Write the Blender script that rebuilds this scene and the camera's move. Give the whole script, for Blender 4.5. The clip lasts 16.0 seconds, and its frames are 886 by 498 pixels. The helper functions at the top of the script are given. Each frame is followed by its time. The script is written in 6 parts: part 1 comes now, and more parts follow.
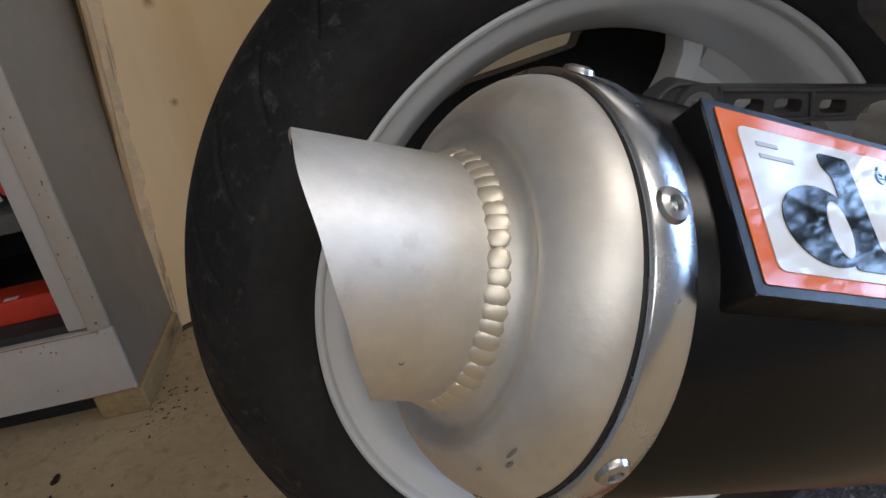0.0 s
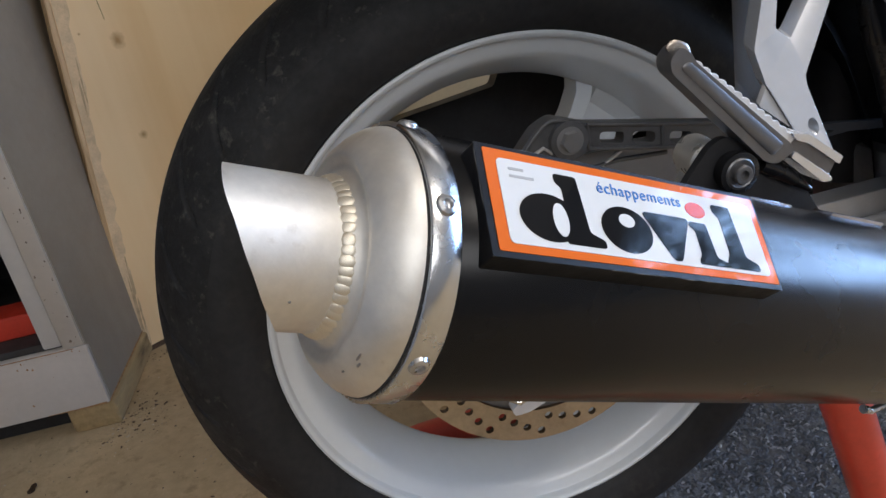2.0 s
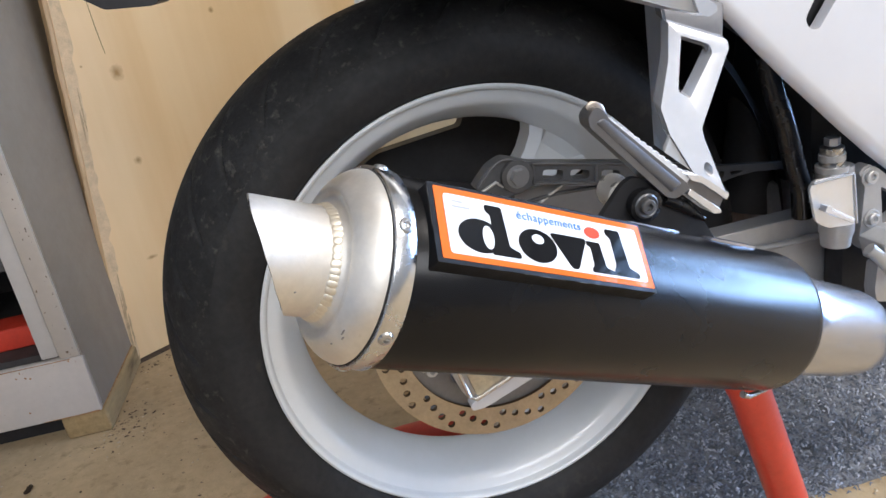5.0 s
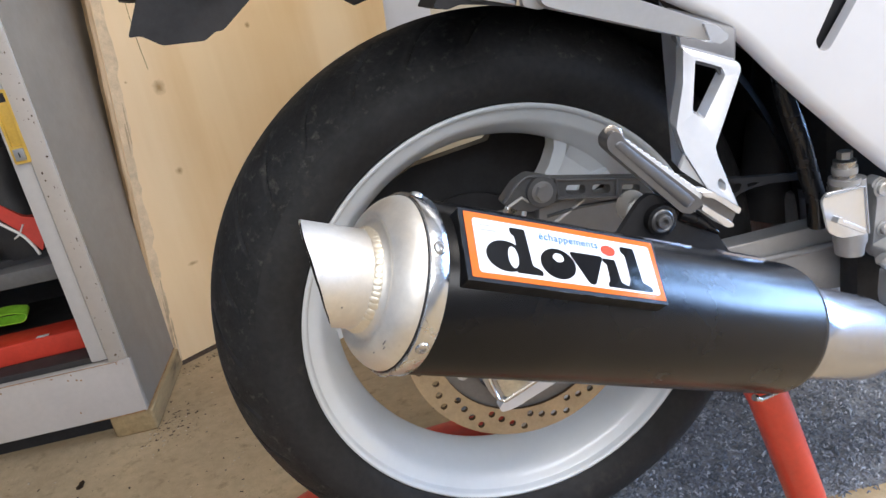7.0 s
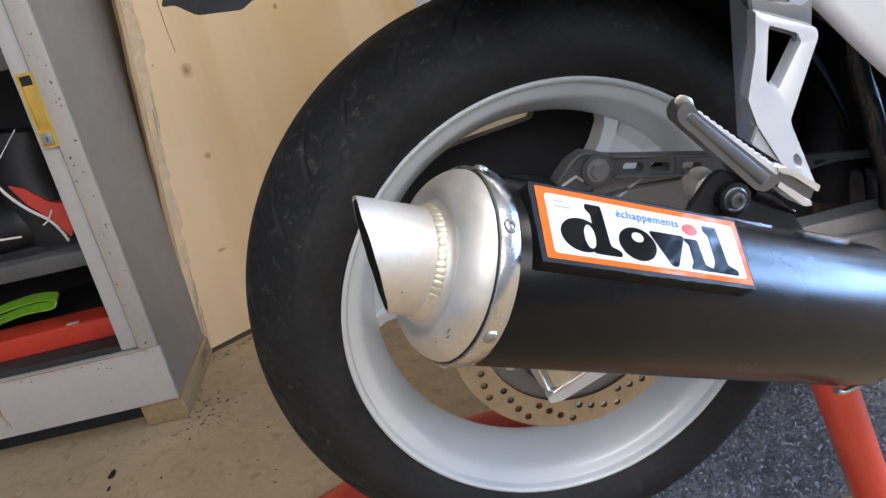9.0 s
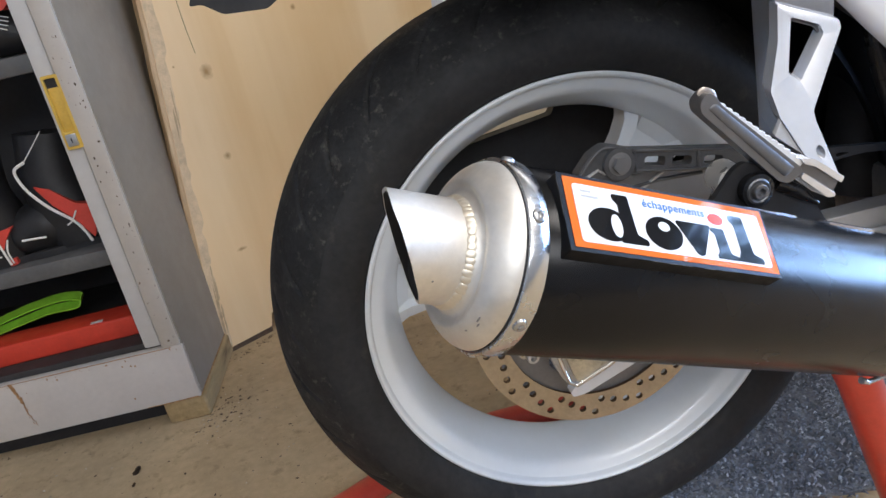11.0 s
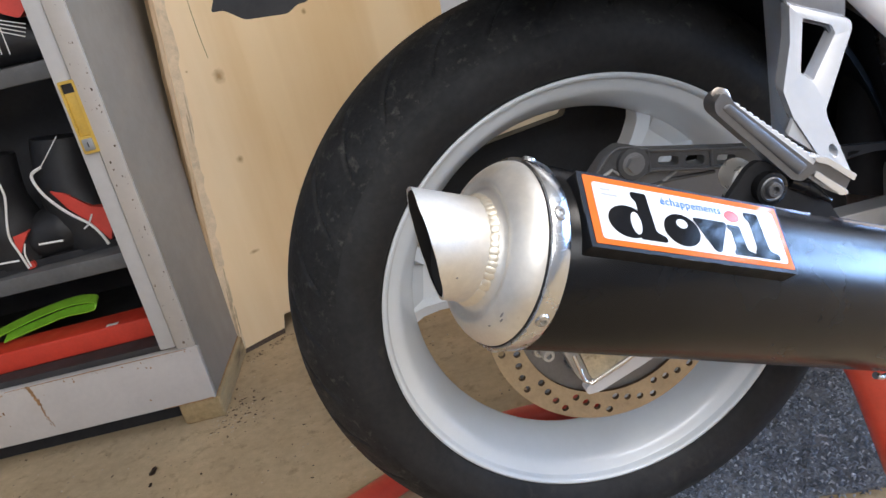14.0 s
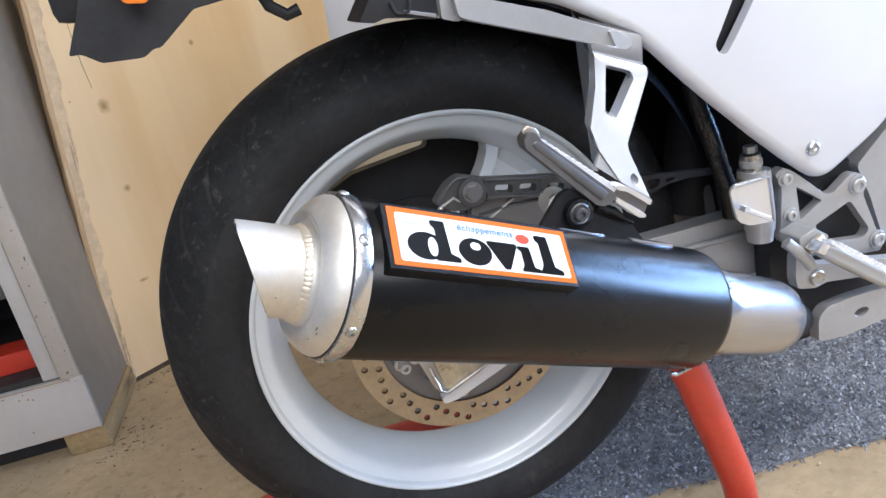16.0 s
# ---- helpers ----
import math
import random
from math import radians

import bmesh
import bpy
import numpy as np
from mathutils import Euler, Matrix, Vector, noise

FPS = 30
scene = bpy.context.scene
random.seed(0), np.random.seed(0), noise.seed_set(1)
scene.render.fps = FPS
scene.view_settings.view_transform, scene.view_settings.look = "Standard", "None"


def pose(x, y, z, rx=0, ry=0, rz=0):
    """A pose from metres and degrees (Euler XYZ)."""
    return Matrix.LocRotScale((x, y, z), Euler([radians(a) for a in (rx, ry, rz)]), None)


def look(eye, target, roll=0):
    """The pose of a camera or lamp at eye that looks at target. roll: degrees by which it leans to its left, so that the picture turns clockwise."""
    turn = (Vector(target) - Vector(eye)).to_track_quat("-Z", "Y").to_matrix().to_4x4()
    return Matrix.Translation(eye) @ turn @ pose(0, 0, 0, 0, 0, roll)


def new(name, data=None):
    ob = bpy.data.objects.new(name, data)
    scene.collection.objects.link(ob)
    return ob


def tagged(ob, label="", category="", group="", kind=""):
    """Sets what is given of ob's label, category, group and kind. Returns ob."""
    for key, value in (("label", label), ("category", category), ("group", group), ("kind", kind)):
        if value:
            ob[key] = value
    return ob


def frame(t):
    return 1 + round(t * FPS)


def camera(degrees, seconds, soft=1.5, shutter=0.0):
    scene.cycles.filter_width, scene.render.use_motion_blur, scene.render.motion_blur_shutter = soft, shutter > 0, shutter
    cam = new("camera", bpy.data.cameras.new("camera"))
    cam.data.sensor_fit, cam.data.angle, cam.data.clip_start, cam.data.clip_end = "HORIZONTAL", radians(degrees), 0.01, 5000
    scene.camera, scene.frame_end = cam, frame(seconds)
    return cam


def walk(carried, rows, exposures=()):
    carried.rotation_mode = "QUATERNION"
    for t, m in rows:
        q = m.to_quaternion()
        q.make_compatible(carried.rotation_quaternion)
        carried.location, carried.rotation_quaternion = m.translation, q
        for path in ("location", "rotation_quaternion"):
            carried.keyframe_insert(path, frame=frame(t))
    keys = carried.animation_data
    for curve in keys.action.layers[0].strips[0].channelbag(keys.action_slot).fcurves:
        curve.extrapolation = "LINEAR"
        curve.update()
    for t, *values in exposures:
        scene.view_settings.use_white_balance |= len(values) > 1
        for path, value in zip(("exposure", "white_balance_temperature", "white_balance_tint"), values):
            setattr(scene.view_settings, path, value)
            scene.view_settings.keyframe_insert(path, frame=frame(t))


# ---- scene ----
cam = camera(60.01, 16.0)
ROWS = [
    (0.0, -0.1932, -0.5598, 0.6421, 65.36, 10.68, -12.45),
    (0.5, -0.1852, -0.6072, 0.6579, 65.90, 10.69, -13.97),
    (1.0, -0.1818, -0.6395, 0.6617, 66.59, 10.83, -14.53),
    (1.5, -0.1827, -0.6528, 0.6610, 66.74, 10.84, -14.35),
    (2.0, -0.1770, -0.6674, 0.6659, 66.84, 10.72, -14.79),
    (2.5, -0.1751, -0.6803, 0.6728, 66.83, 10.49, -15.15),
    (3.0, -0.1781, -0.6963, 0.6793, 67.06, 9.79, -15.45),
    (3.5, -0.1837, -0.7179, 0.6878, 67.18, 9.21, -15.94),
    (4.0, -0.1851, -0.7412, 0.6942, 67.83, 9.03, -16.28),
    (6.5, -0.1961, -0.8032, 0.7153, 68.82, 10.58, -15.14),
    (7.0, -0.1962, -0.8114, 0.7249, 68.97, 10.51, -14.09),
    (7.5, -0.1985, -0.7760, 0.7147, 68.45, 10.98, -14.25),
    (8.0, -0.2085, -0.7742, 0.7128, 68.31, 10.88, -13.42),
    (8.5, -0.2064, -0.7813, 0.7141, 68.23, 10.88, -13.70),
    (9.0, -0.2136, -0.7704, 0.7110, 68.34, 11.23, -12.60),
    (11.5, -0.2230, -0.7788, 0.7099, 68.52, 12.31, -11.48),
    (12.0, -0.2244, -0.7816, 0.7094, 68.42, 12.76, -11.34),
    (12.5, -0.2291, -0.7849, 0.7103, 68.69, 12.53, -11.13),
    (13.0, -0.2301, -0.7844, 0.7114, 68.65, 12.87, -11.24),
    (13.5, -0.2306, -0.7842, 0.7110, 68.65, 12.91, -11.30),
    (14.0, -0.2331, -0.7854, 0.7134, 68.81, 12.47, -11.32),
    (14.5, -0.2242, -0.7969, 0.7116, 68.62, 11.93, -12.70),
    (15.0, -0.2047, -0.8201, 0.7140, 68.47, 11.26, -15.25),
    (15.5, -0.1949, -0.8399, 0.7170, 68.65, 11.24, -16.78),
    (16.0, -0.1874, -0.8584, 0.7238, 69.16, 11.39, -17.81),
]
EXPOSURES = [(0.0, -1.24, 6710, 10), (0.5, -1.34, 6700, 10), (1.0, -1.34, 6640, 10), (1.5, -1.2, 6570, 10), (2.0, -0.91, 6500, 10), (3.5, -0.63, 6490, 10), (4.0, -0.38, 6390, 10), (6.5, -0.05, 6360, 10), (7.0, -0.03, 6340, 10), (8.0, -0.24, 6310, 10), (9.0, -0.29, 6300, 10), (11.5, -0.25, 6320, 10), (12.5, -0.18, 6340, 10), (14.0, -0.15, 6350, 10), (15.0, -0.1, 6240, 10), (16.0, -0.01, 6120, 10)]
walk(cam, [(t, pose(x, y, z, rx, ry, rz)) for t, x, y, z, rx, ry, rz in ROWS], EXPOSURES)

# ---- world and light: a garage lit by daylight through its open door, plus an added window fill ----
world = bpy.data.worlds.new("sky")
scene.world = world
world.use_nodes = True
wn = world.node_tree.nodes
sky = wn.new("ShaderNodeTexSky")
sky.sky_type, sky.sun_disc = "NISHITA", False
sky.sun_elevation, sky.sun_rotation = radians(38), radians(60)
world.node_tree.links.new(sky.outputs[0], wn["Background"].inputs[0])
wn["Background"].inputs[1].default_value = 0.10

sun = new("sun", bpy.data.lights.new("sun", "SUN"))
sun.data.energy, sun.data.angle, sun.data.color = 3.0, radians(0.5), (1.0, 0.95, 0.88)
sun.matrix_world = look((0, 0, 0), (-math.sin(radians(60)) * 0.7, -math.cos(radians(60)) * 0.7, -0.6))

DOOR_X, DOOR_Y0, DOOR_Y1, DOOR_Z = 5.0, -1.75, 1.0, 2.42
door_light = new("yard_daylight", bpy.data.lights.new("yard_daylight", "AREA"))
door_light.data.shape, door_light.data.size, door_light.data.size_y = "RECTANGLE", 5.0, 4.4
door_light.data.energy, door_light.data.color = 2850, (0.36, 0.58, 1.0)
door_light.matrix_world = look((8.0, 0.0, 2.1), (0, 0.0, 2.1))
# unseen window opening with an area lamp, added to light the near side
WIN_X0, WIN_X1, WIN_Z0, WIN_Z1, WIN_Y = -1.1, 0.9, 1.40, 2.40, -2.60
fill_light = new("window_fill", bpy.data.lights.new("window_fill", "AREA"))
fill_light.data.shape, fill_light.data.size, fill_light.data.size_y = "RECTANGLE", WIN_X1 - WIN_X0, WIN_Z1 - WIN_Z0
fill_light.data.energy, fill_light.data.color = 52, (0.98, 0.97, 0.98)
fill_light.matrix_world = look(((WIN_X0 + WIN_X1) / 2, WIN_Y - 0.06, (WIN_Z0 + WIN_Z1) / 2), ((WIN_X0 + WIN_X1) / 2, 0, (WIN_Z0 + WIN_Z1) / 2))

LAMP = (1.60, -1.45, 2.90)
lamp_light = new("ceiling_lamp_light", bpy.data.lights.new("ceiling_lamp_light", "AREA"))
lamp_light.data.shape, lamp_light.data.size, lamp_light.data.size_y = "RECTANGLE", 1.2, 0.9
lamp_light.data.energy, lamp_light.data.color = 68, (1.0, 0.925, 0.86)
lamp_light.matrix_world = Matrix.Translation((LAMP[0], LAMP[1], LAMP[2] - 0.012))


# ---- materials ----
def mat(name, base, rough=0.5, metal=0.0, vary=0.12, scale=20.0, bump=0.0, bump_scale=200.0, spots=None, coat=0.0, rough_vary=0.08, stretch=(1, 1, 1), spec=0.5):
    """A procedural surface: base colour with variation at two scales, roughness variation, fine relief, and stains of another colour."""
    m = bpy.data.materials.new(name)
    m.use_nodes = True
    nt = m.node_tree
    N, L = nt.nodes, nt.links
    b = N["Principled BSDF"]
    b.inputs["Metallic"].default_value = metal
    b.inputs["Coat Weight"].default_value = coat
    b.inputs["Coat Roughness"].default_value = 0.06
    b.inputs["Specular IOR Level"].default_value = spec
    tc = N.new("ShaderNodeTexCoord")
    mp = N.new("ShaderNodeMapping")
    mp.inputs["Scale"].default_value = stretch
    L.new(tc.outputs["Object"], mp.inputs[0])

    def noise_tex(s, detail, rough_n=0.6):
        n = N.new("ShaderNodeTexNoise")
        n.inputs["Scale"].default_value, n.inputs["Detail"].default_value, n.inputs["Roughness"].default_value = s, detail, rough_n
        L.new(mp.outputs[0], n.inputs["Vector"])
        return n.outputs["Fac"]

    def ramp(src, a, c):
        r = N.new("ShaderNodeMapRange")
        r.inputs["From Min"].default_value, r.inputs["From Max"].default_value = 0.3, 0.7
        r.inputs["To Min"].default_value, r.inputs["To Max"].default_value = a, c
        L.new(src, r.inputs[0])
        return r.outputs[0]

    def mul(x, y):
        k = N.new("ShaderNodeMath")
        k.operation = "MULTIPLY"
        L.new(x, k.inputs[0])
        L.new(y, k.inputs[1])
        return k.outputs[0]

    large, fine = noise_tex(scale, 3), noise_tex(scale * 9, 4)
    tone = mul(ramp(large, 1 - vary, 1 + vary), ramp(fine, 1 - vary * 0.6, 1 + vary * 0.6))
    mix = N.new("ShaderNodeVectorMath")
    mix.operation = "SCALE"
    mix.inputs[0].default_value = base
    L.new(tone, mix.inputs["Scale"])
    col = mix.outputs[0]
    if spots:
        colour, s, lo, hi = spots
        sp = noise_tex(s, 5, 0.65)
        r = N.new("ShaderNodeMapRange")
        r.inputs["From Min"].default_value, r.inputs["From Max"].default_value = lo, hi
        L.new(sp, r.inputs[0])
        mx = N.new("ShaderNodeMix")
        mx.data_type = "RGBA"
        L.new(r.outputs[0], mx.inputs["Factor"])
        L.new(col, mx.inputs["A"])
        mx.inputs["B"].default_value = (*colour, 1)
        col = mx.outputs["Result"]
    L.new(col, b.inputs["Base Color"])
    L.new(ramp(noise_tex(scale * 2.3, 4), max(0.02, rough - rough_vary), min(1, rough + rough_vary)), b.inputs["Roughness"])
    if bump:
        bp = N.new("ShaderNodeBump")
        bp.inputs["Strength"].default_value, bp.inputs["Distance"].default_value = min(1.0, bump), 0.001
        L.new(noise_tex(bump_scale, 4), bp.inputs["Height"])
        L.new(bp.outputs[0], b.inputs["Normal"])
    return m


def wood_mat(name, base, dark, along="Z", scale=9.0, rough=0.55, knots=()):
    """Pine: long grain lines bent by noise, with soft-edged brown knots at the places given (x, z, half width, half height)."""
    m = bpy.data.materials.new(name)
    m.use_nodes = True
    N, L = m.node_tree.nodes, m.node_tree.links
    b = N["Principled BSDF"]
    tc, mp = N.new("ShaderNodeTexCoord"), N.new("ShaderNodeMapping")
    mp.inputs["Scale"].default_value = {"Z": (1, 1, 0.06), "X": (0.06, 1, 1)}[along]
    L.new(tc.outputs["Object"], mp.inputs[0])
    n1, n2, n3 = (N.new("ShaderNodeTexNoise") for _ in range(3))
    for n, s, d in ((n1, scale, 6), (n2, scale * 12, 3), (n3, 2.2, 3)):
        n.inputs["Scale"].default_value, n.inputs["Detail"].default_value = s, d
    n1.inputs["Distortion"].default_value = 0.6
    L.new(mp.outputs[0], n1.inputs["Vector"])
    L.new(mp.outputs[0], n2.inputs["Vector"])
    L.new(tc.outputs["Object"], n3.inputs["Vector"])
    add = N.new("ShaderNodeMath")
    add.operation = "MULTIPLY_ADD"
    L.new(n2.outputs["Fac"], add.inputs[0])
    add.inputs[1].default_value = 0.12
    L.new(n1.outputs["Fac"], add.inputs[2])
    r = N.new("ShaderNodeValToRGB")
    r.color_ramp.elements[0].position, r.color_ramp.elements[1].position = 0.44, 0.72
    r.color_ramp.elements[0].color, r.color_ramp.elements[1].color = (*base, 1), (*dark, 1)
    L.new(add.outputs[0], r.inputs[0])
    mx = N.new("ShaderNodeMix")
    mx.data_type, mx.blend_type = "RGBA", "MULTIPLY"
    mr = N.new("ShaderNodeMapRange")
    mr.inputs["From Min"].default_value, mr.inputs["From Max"].default_value = 0.45, 0.75
    L.new(n3.outputs["Fac"], mr.inputs[0])
    mr.inputs["To Max"].default_value = 0.35
    L.new(mr.outputs[0], mx.inputs["Factor"])
    L.new(r.outputs[0], mx.inputs["A"])
    mx.inputs["B"].default_value = (0.85, 0.72, 0.5, 1)
    col = mx.outputs["Result"]
    for kx, kz, rx, rz in knots:
        off, near, wob, fade, km = N.new("ShaderNodeMapping"), N.new("ShaderNodeVectorMath"), N.new("ShaderNodeMath"), N.new("ShaderNodeMapRange"), N.new("ShaderNodeMix")
        off.inputs["Location"].default_value, off.inputs["Scale"].default_value = (-kx / rx, 0, -kz / rz), (1 / rx, 0, 1 / rz)
        L.new(tc.outputs["Object"], off.inputs[0])
        near.operation, wob.operation = "LENGTH", "MULTIPLY_ADD"
        L.new(off.outputs[0], near.inputs[0])
        kn = N.new("ShaderNodeTexNoise")
        kn.inputs["Scale"].default_value, kn.inputs["Detail"].default_value = 90, 4
        L.new(tc.outputs["Object"], kn.inputs["Vector"])
        L.new(kn.outputs["Fac"], wob.inputs[0])
        wob.inputs[1].default_value = 1.3
        L.new(near.outputs["Value"], wob.inputs[2])
        fade.inputs["From Min"].default_value, fade.inputs["From Max"].default_value = 0.75, 1.9
        fade.inputs["To Min"].default_value, fade.inputs["To Max"].default_value = 0.85, 0.0
        L.new(wob.outputs[0], fade.inputs[0])
        km.data_type = "RGBA"
        L.new(fade.outputs[0], km.inputs["Factor"])
        L.new(col, km.inputs["A"])
        km.inputs["B"].default_value = (0.37, 0.19, 0.06, 1)
        col = km.outputs["Result"]
    L.new(col, b.inputs["Base Color"])
    b.inputs["Roughness"].default_value = rough
    bp = N.new("ShaderNodeBump")
    bp.inputs["Strength"].default_value, bp.inputs["Distance"].default_value = 0.25, 0.001
    L.new(add.outputs[0], bp.inputs["Height"])
    L.new(bp.outputs[0], b.inputs["Normal"])
    return m


M_CONCRETE = mat("concrete", (0.515, 0.39, 0.235), 0.85, vary=0.15, scale=7, bump=1.0, bump_scale=170, spots=((0.25, 0.18, 0.10), 34, 0.56, 0.80))
M_WALL = mat("painted_plaster", (0.33, 0.32, 0.305), 0.8, vary=0.06, scale=3, bump=0.2, bump_scale=60)
# unseen ceiling, its colour raised to bounce light onto upward faces
M_CEIL = mat("pale_bounce_ceiling", (0.74, 0.68, 0.60), 0.85, vary=0.06, scale=3)
M_PINE = wood_mat("pine", (0.88, 0.67, 0.41), (0.77, 0.54, 0.285), scale=5.0, knots=((-0.412, 0.579, 0.011, 0.015), (-0.422, 0.404, 0.0065, 0.0075), (-0.450, 0.205, 0.010, 0.004),
                                                                                          (-0.468, 0.604, 0.0025, 0.0025), (-0.206, 0.659, 0.005, 0.006)))
M_PINE_EDGE = wood_mat("pine_edge", (0.64, 0.46, 0.27), (0.36, 0.22, 0.10), scale=30)
M_BLOCK = mat("dirty_wood_block", (0.40, 0.285, 0.14), 0.75, vary=0.25, scale=18, bump=0.4, bump_scale=160, stretch=(1, 0.2, 1), spots=((0.10, 0.07, 0.04), 20, 0.52, 0.72))
M_WORN = mat("worn_pale_edge", (0.68, 0.505, 0.315), 0.8, vary=0.12, scale=40, bump=0.6, bump_scale=150, spots=((0.48, 0.37, 0.24), 30, 0.55, 0.75))
# one grey paint: sides toned darker for shade, stile and rail lighter as lit
M_STEEL_SHADED = mat("shaded_grey_paint", (0.285, 0.245, 0.195), 0.5, vary=0.05, scale=8, bump=0.1, bump_scale=90, spots=((0.20, 0.15, 0.11), 45, 0.67, 0.78))
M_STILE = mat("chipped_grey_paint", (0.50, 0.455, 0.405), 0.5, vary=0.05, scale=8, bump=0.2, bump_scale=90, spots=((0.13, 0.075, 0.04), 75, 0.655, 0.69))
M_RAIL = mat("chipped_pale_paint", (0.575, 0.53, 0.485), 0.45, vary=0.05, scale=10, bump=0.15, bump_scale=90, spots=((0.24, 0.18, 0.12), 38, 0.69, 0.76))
M_TAMBOUR = mat("pale_grey_plastic", (0.55, 0.535, 0.52), 0.4, vary=0.04, scale=10)
# inside of the grey cabinet, its shade put into the colour
M_SHADED_IN = mat("shaded_cabinet_inside", (0.035, 0.033, 0.033), 0.6, vary=0.2, scale=12)
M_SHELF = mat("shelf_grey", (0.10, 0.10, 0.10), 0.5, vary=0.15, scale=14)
M_RUST = mat("rust", (0.34, 0.19, 0.085), 0.9, vary=0.45, scale=120)
M_BRASS = mat("brass_plastic", (0.62, 0.40, 0.07), 0.35, vary=0.1, scale=30)
M_LOCK = mat("lock_steel", (0.42, 0.42, 0.42), 0.4, 0.8, vary=0.1, scale=60)
M_CARPET = mat("blue_grey_carpet", (0.20, 0.215, 0.24), 1.0, vary=0.55, scale=45, bump=1.0, bump_scale=260, spots=((0.30, 0.31, 0.33), 210, 0.52, 0.66))
M_TUFT = mat("wool_tufts", (0.12, 0.14, 0.175), 1.0, vary=0.2, scale=60, spec=0.0)
tn = M_TUFT.node_tree.nodes
tg, tr = tn.new("ShaderNodeNewGeometry"), tn.new("ShaderNodeValToRGB")
tr.color_ramp.interpolation = "LINEAR"
tr.color_ramp.elements[0].color, tr.color_ramp.elements[1].color = (0.125, 0.140, 0.168, 1), (0.60, 0.63, 0.70, 1)
for pos, col in ((0.4, (0.215, 0.238, 0.285, 1)), (0.8, (0.330, 0.360, 0.425, 1))):
    tr.color_ramp.elements.new(pos).color = col
M_TUFT.node_tree.links.new(tg.outputs["Random Per Island"], tr.inputs[0])
M_TUFT.node_tree.links.new(tr.outputs[0], tn["Principled BSDF"].inputs["Base Color"])
M_GRIT = mat("grit", (0.5, 0.4, 0.28), 0.9, vary=0.2, scale=30)
gg, gr = M_GRIT.node_tree.nodes.new("ShaderNodeNewGeometry"), M_GRIT.node_tree.nodes.new("ShaderNodeValToRGB")
gr.color_ramp.elements[0].color, gr.color_ramp.elements[1].color = (0.10, 0.07, 0.045, 1), (0.70, 0.60, 0.45, 1)
M_GRIT.node_tree.links.new(gg.outputs["Random Per Island"], gr.inputs[0])
M_GRIT.node_tree.links.new(gr.outputs[0], M_GRIT.node_tree.nodes["Principled BSDF"].inputs["Base Color"])
M_TREAD = mat("scuffed_tread", (0.021, 0.0211, 0.0215), 0.68, vary=0.35, scale=22, bump=0.5, bump_scale=260, spots=((0.13, 0.122, 0.105), 90, 0.57, 0.85), spec=0.25)
M_RUBBER = mat("tyre_rubber", (0.025, 0.0252, 0.0262), 0.64, vary=0.25, scale=14, bump=0.25, bump_scale=420, spots=((0.075, 0.068, 0.058), 26, 0.60, 0.85), spec=0.2)
M_RIM = mat("white_wheel_paint", (0.70, 0.742, 0.775), 0.30, vary=0.02, scale=12, coat=0.6, rough_vary=0.02)
M_DISC = mat("bronze_brake_disc", (0.46, 0.385, 0.285), 0.38, 0.8, vary=0.12, scale=30, bump=0.12, bump_scale=600)
M_HOLE_SHADE = mat("hole_wall_shade", (0.10, 0.065, 0.035), 0.8)
M_CAST = mat("cast_aluminium", (0.55, 0.55, 0.55), 0.42, 0.75, vary=0.12, scale=30, bump=0.25, bump_scale=400)
M_POLISH = mat("polished_aluminium", (0.86, 0.86, 0.87), 0.16, 1.0, vary=0.05, scale=20, bump=0.04, bump_scale=200)
M_BRUSHED = mat("brushed_aluminium", (0.82, 0.795, 0.745), 0.54, 1.0, vary=0.07, scale=22, bump=0.12, bump_scale=240, spots=((0.52, 0.47, 0.39), 40, 0.64, 0.85))
M_WELD = mat("weld_metal", (0.86, 0.80, 0.68), 0.5, 1.0, vary=0.15, scale=80)
M_CHROME = mat("chrome_strap", (0.66, 0.665, 0.67), 0.26, 1.0, vary=0.06, scale=25, spots=((0.36, 0.29, 0.20), 60, 0.74, 0.82))
M_TUBE_IN = mat("sooty_bore", (0.015, 0.013, 0.012), 0.9)
M_SLEEVE = mat("satin_black_sleeve", (0.0055, 0.0056, 0.0064), 0.26, vary=0.12, scale=8, bump=0.02, bump_scale=500, spec=0.30, rough_vary=0.03)
M_BLACK = mat("black_plastic", (0.027, 0.027, 0.029), 0.55, vary=0.2, scale=20, bump=0.1, bump_scale=300, spec=0.3)
M_BADGE = mat("black_badge_rubber", (0.010, 0.010, 0.011), 0.42, vary=0.25, scale=40, bump=0.15, bump_scale=300, spec=0.22)
M_BOSS = mat("pale_cream_cast", (0.66, 0.64, 0.59), 0.32, 0.6, vary=0.06, scale=40)
M_GLOSS_BLACK = mat("gloss_black", (0.01, 0.01, 0.011), 0.25, vary=0.1, scale=20)
M_GREY_ARM = mat("grey_painted_arm", (0.088, 0.090, 0.095), 0.42, 0.3, vary=0.15, scale=30, bump=0.1, bump_scale=300)
M_PEG = mat("dull_polished_cast", (0.29, 0.29, 0.295), 0.33, 0.55, vary=0.05, scale=25, rough_vary=0.03)
M_BRONZE = mat("worn_bronze_tip", (0.42, 0.36, 0.30), 0.35, 0.8, vary=0.2, scale=90)
M_SCUFF_SHEEN = mat("scuffed_edge_sheen", (0.065, 0.063, 0.06), 0.5, vary=0.6, scale=120)
M_PEG_DARK = mat("dark_cast_aluminium", (0.17, 0.17, 0.175), 0.34, 0.6, vary=0.08, scale=25, rough_vary=0.05)
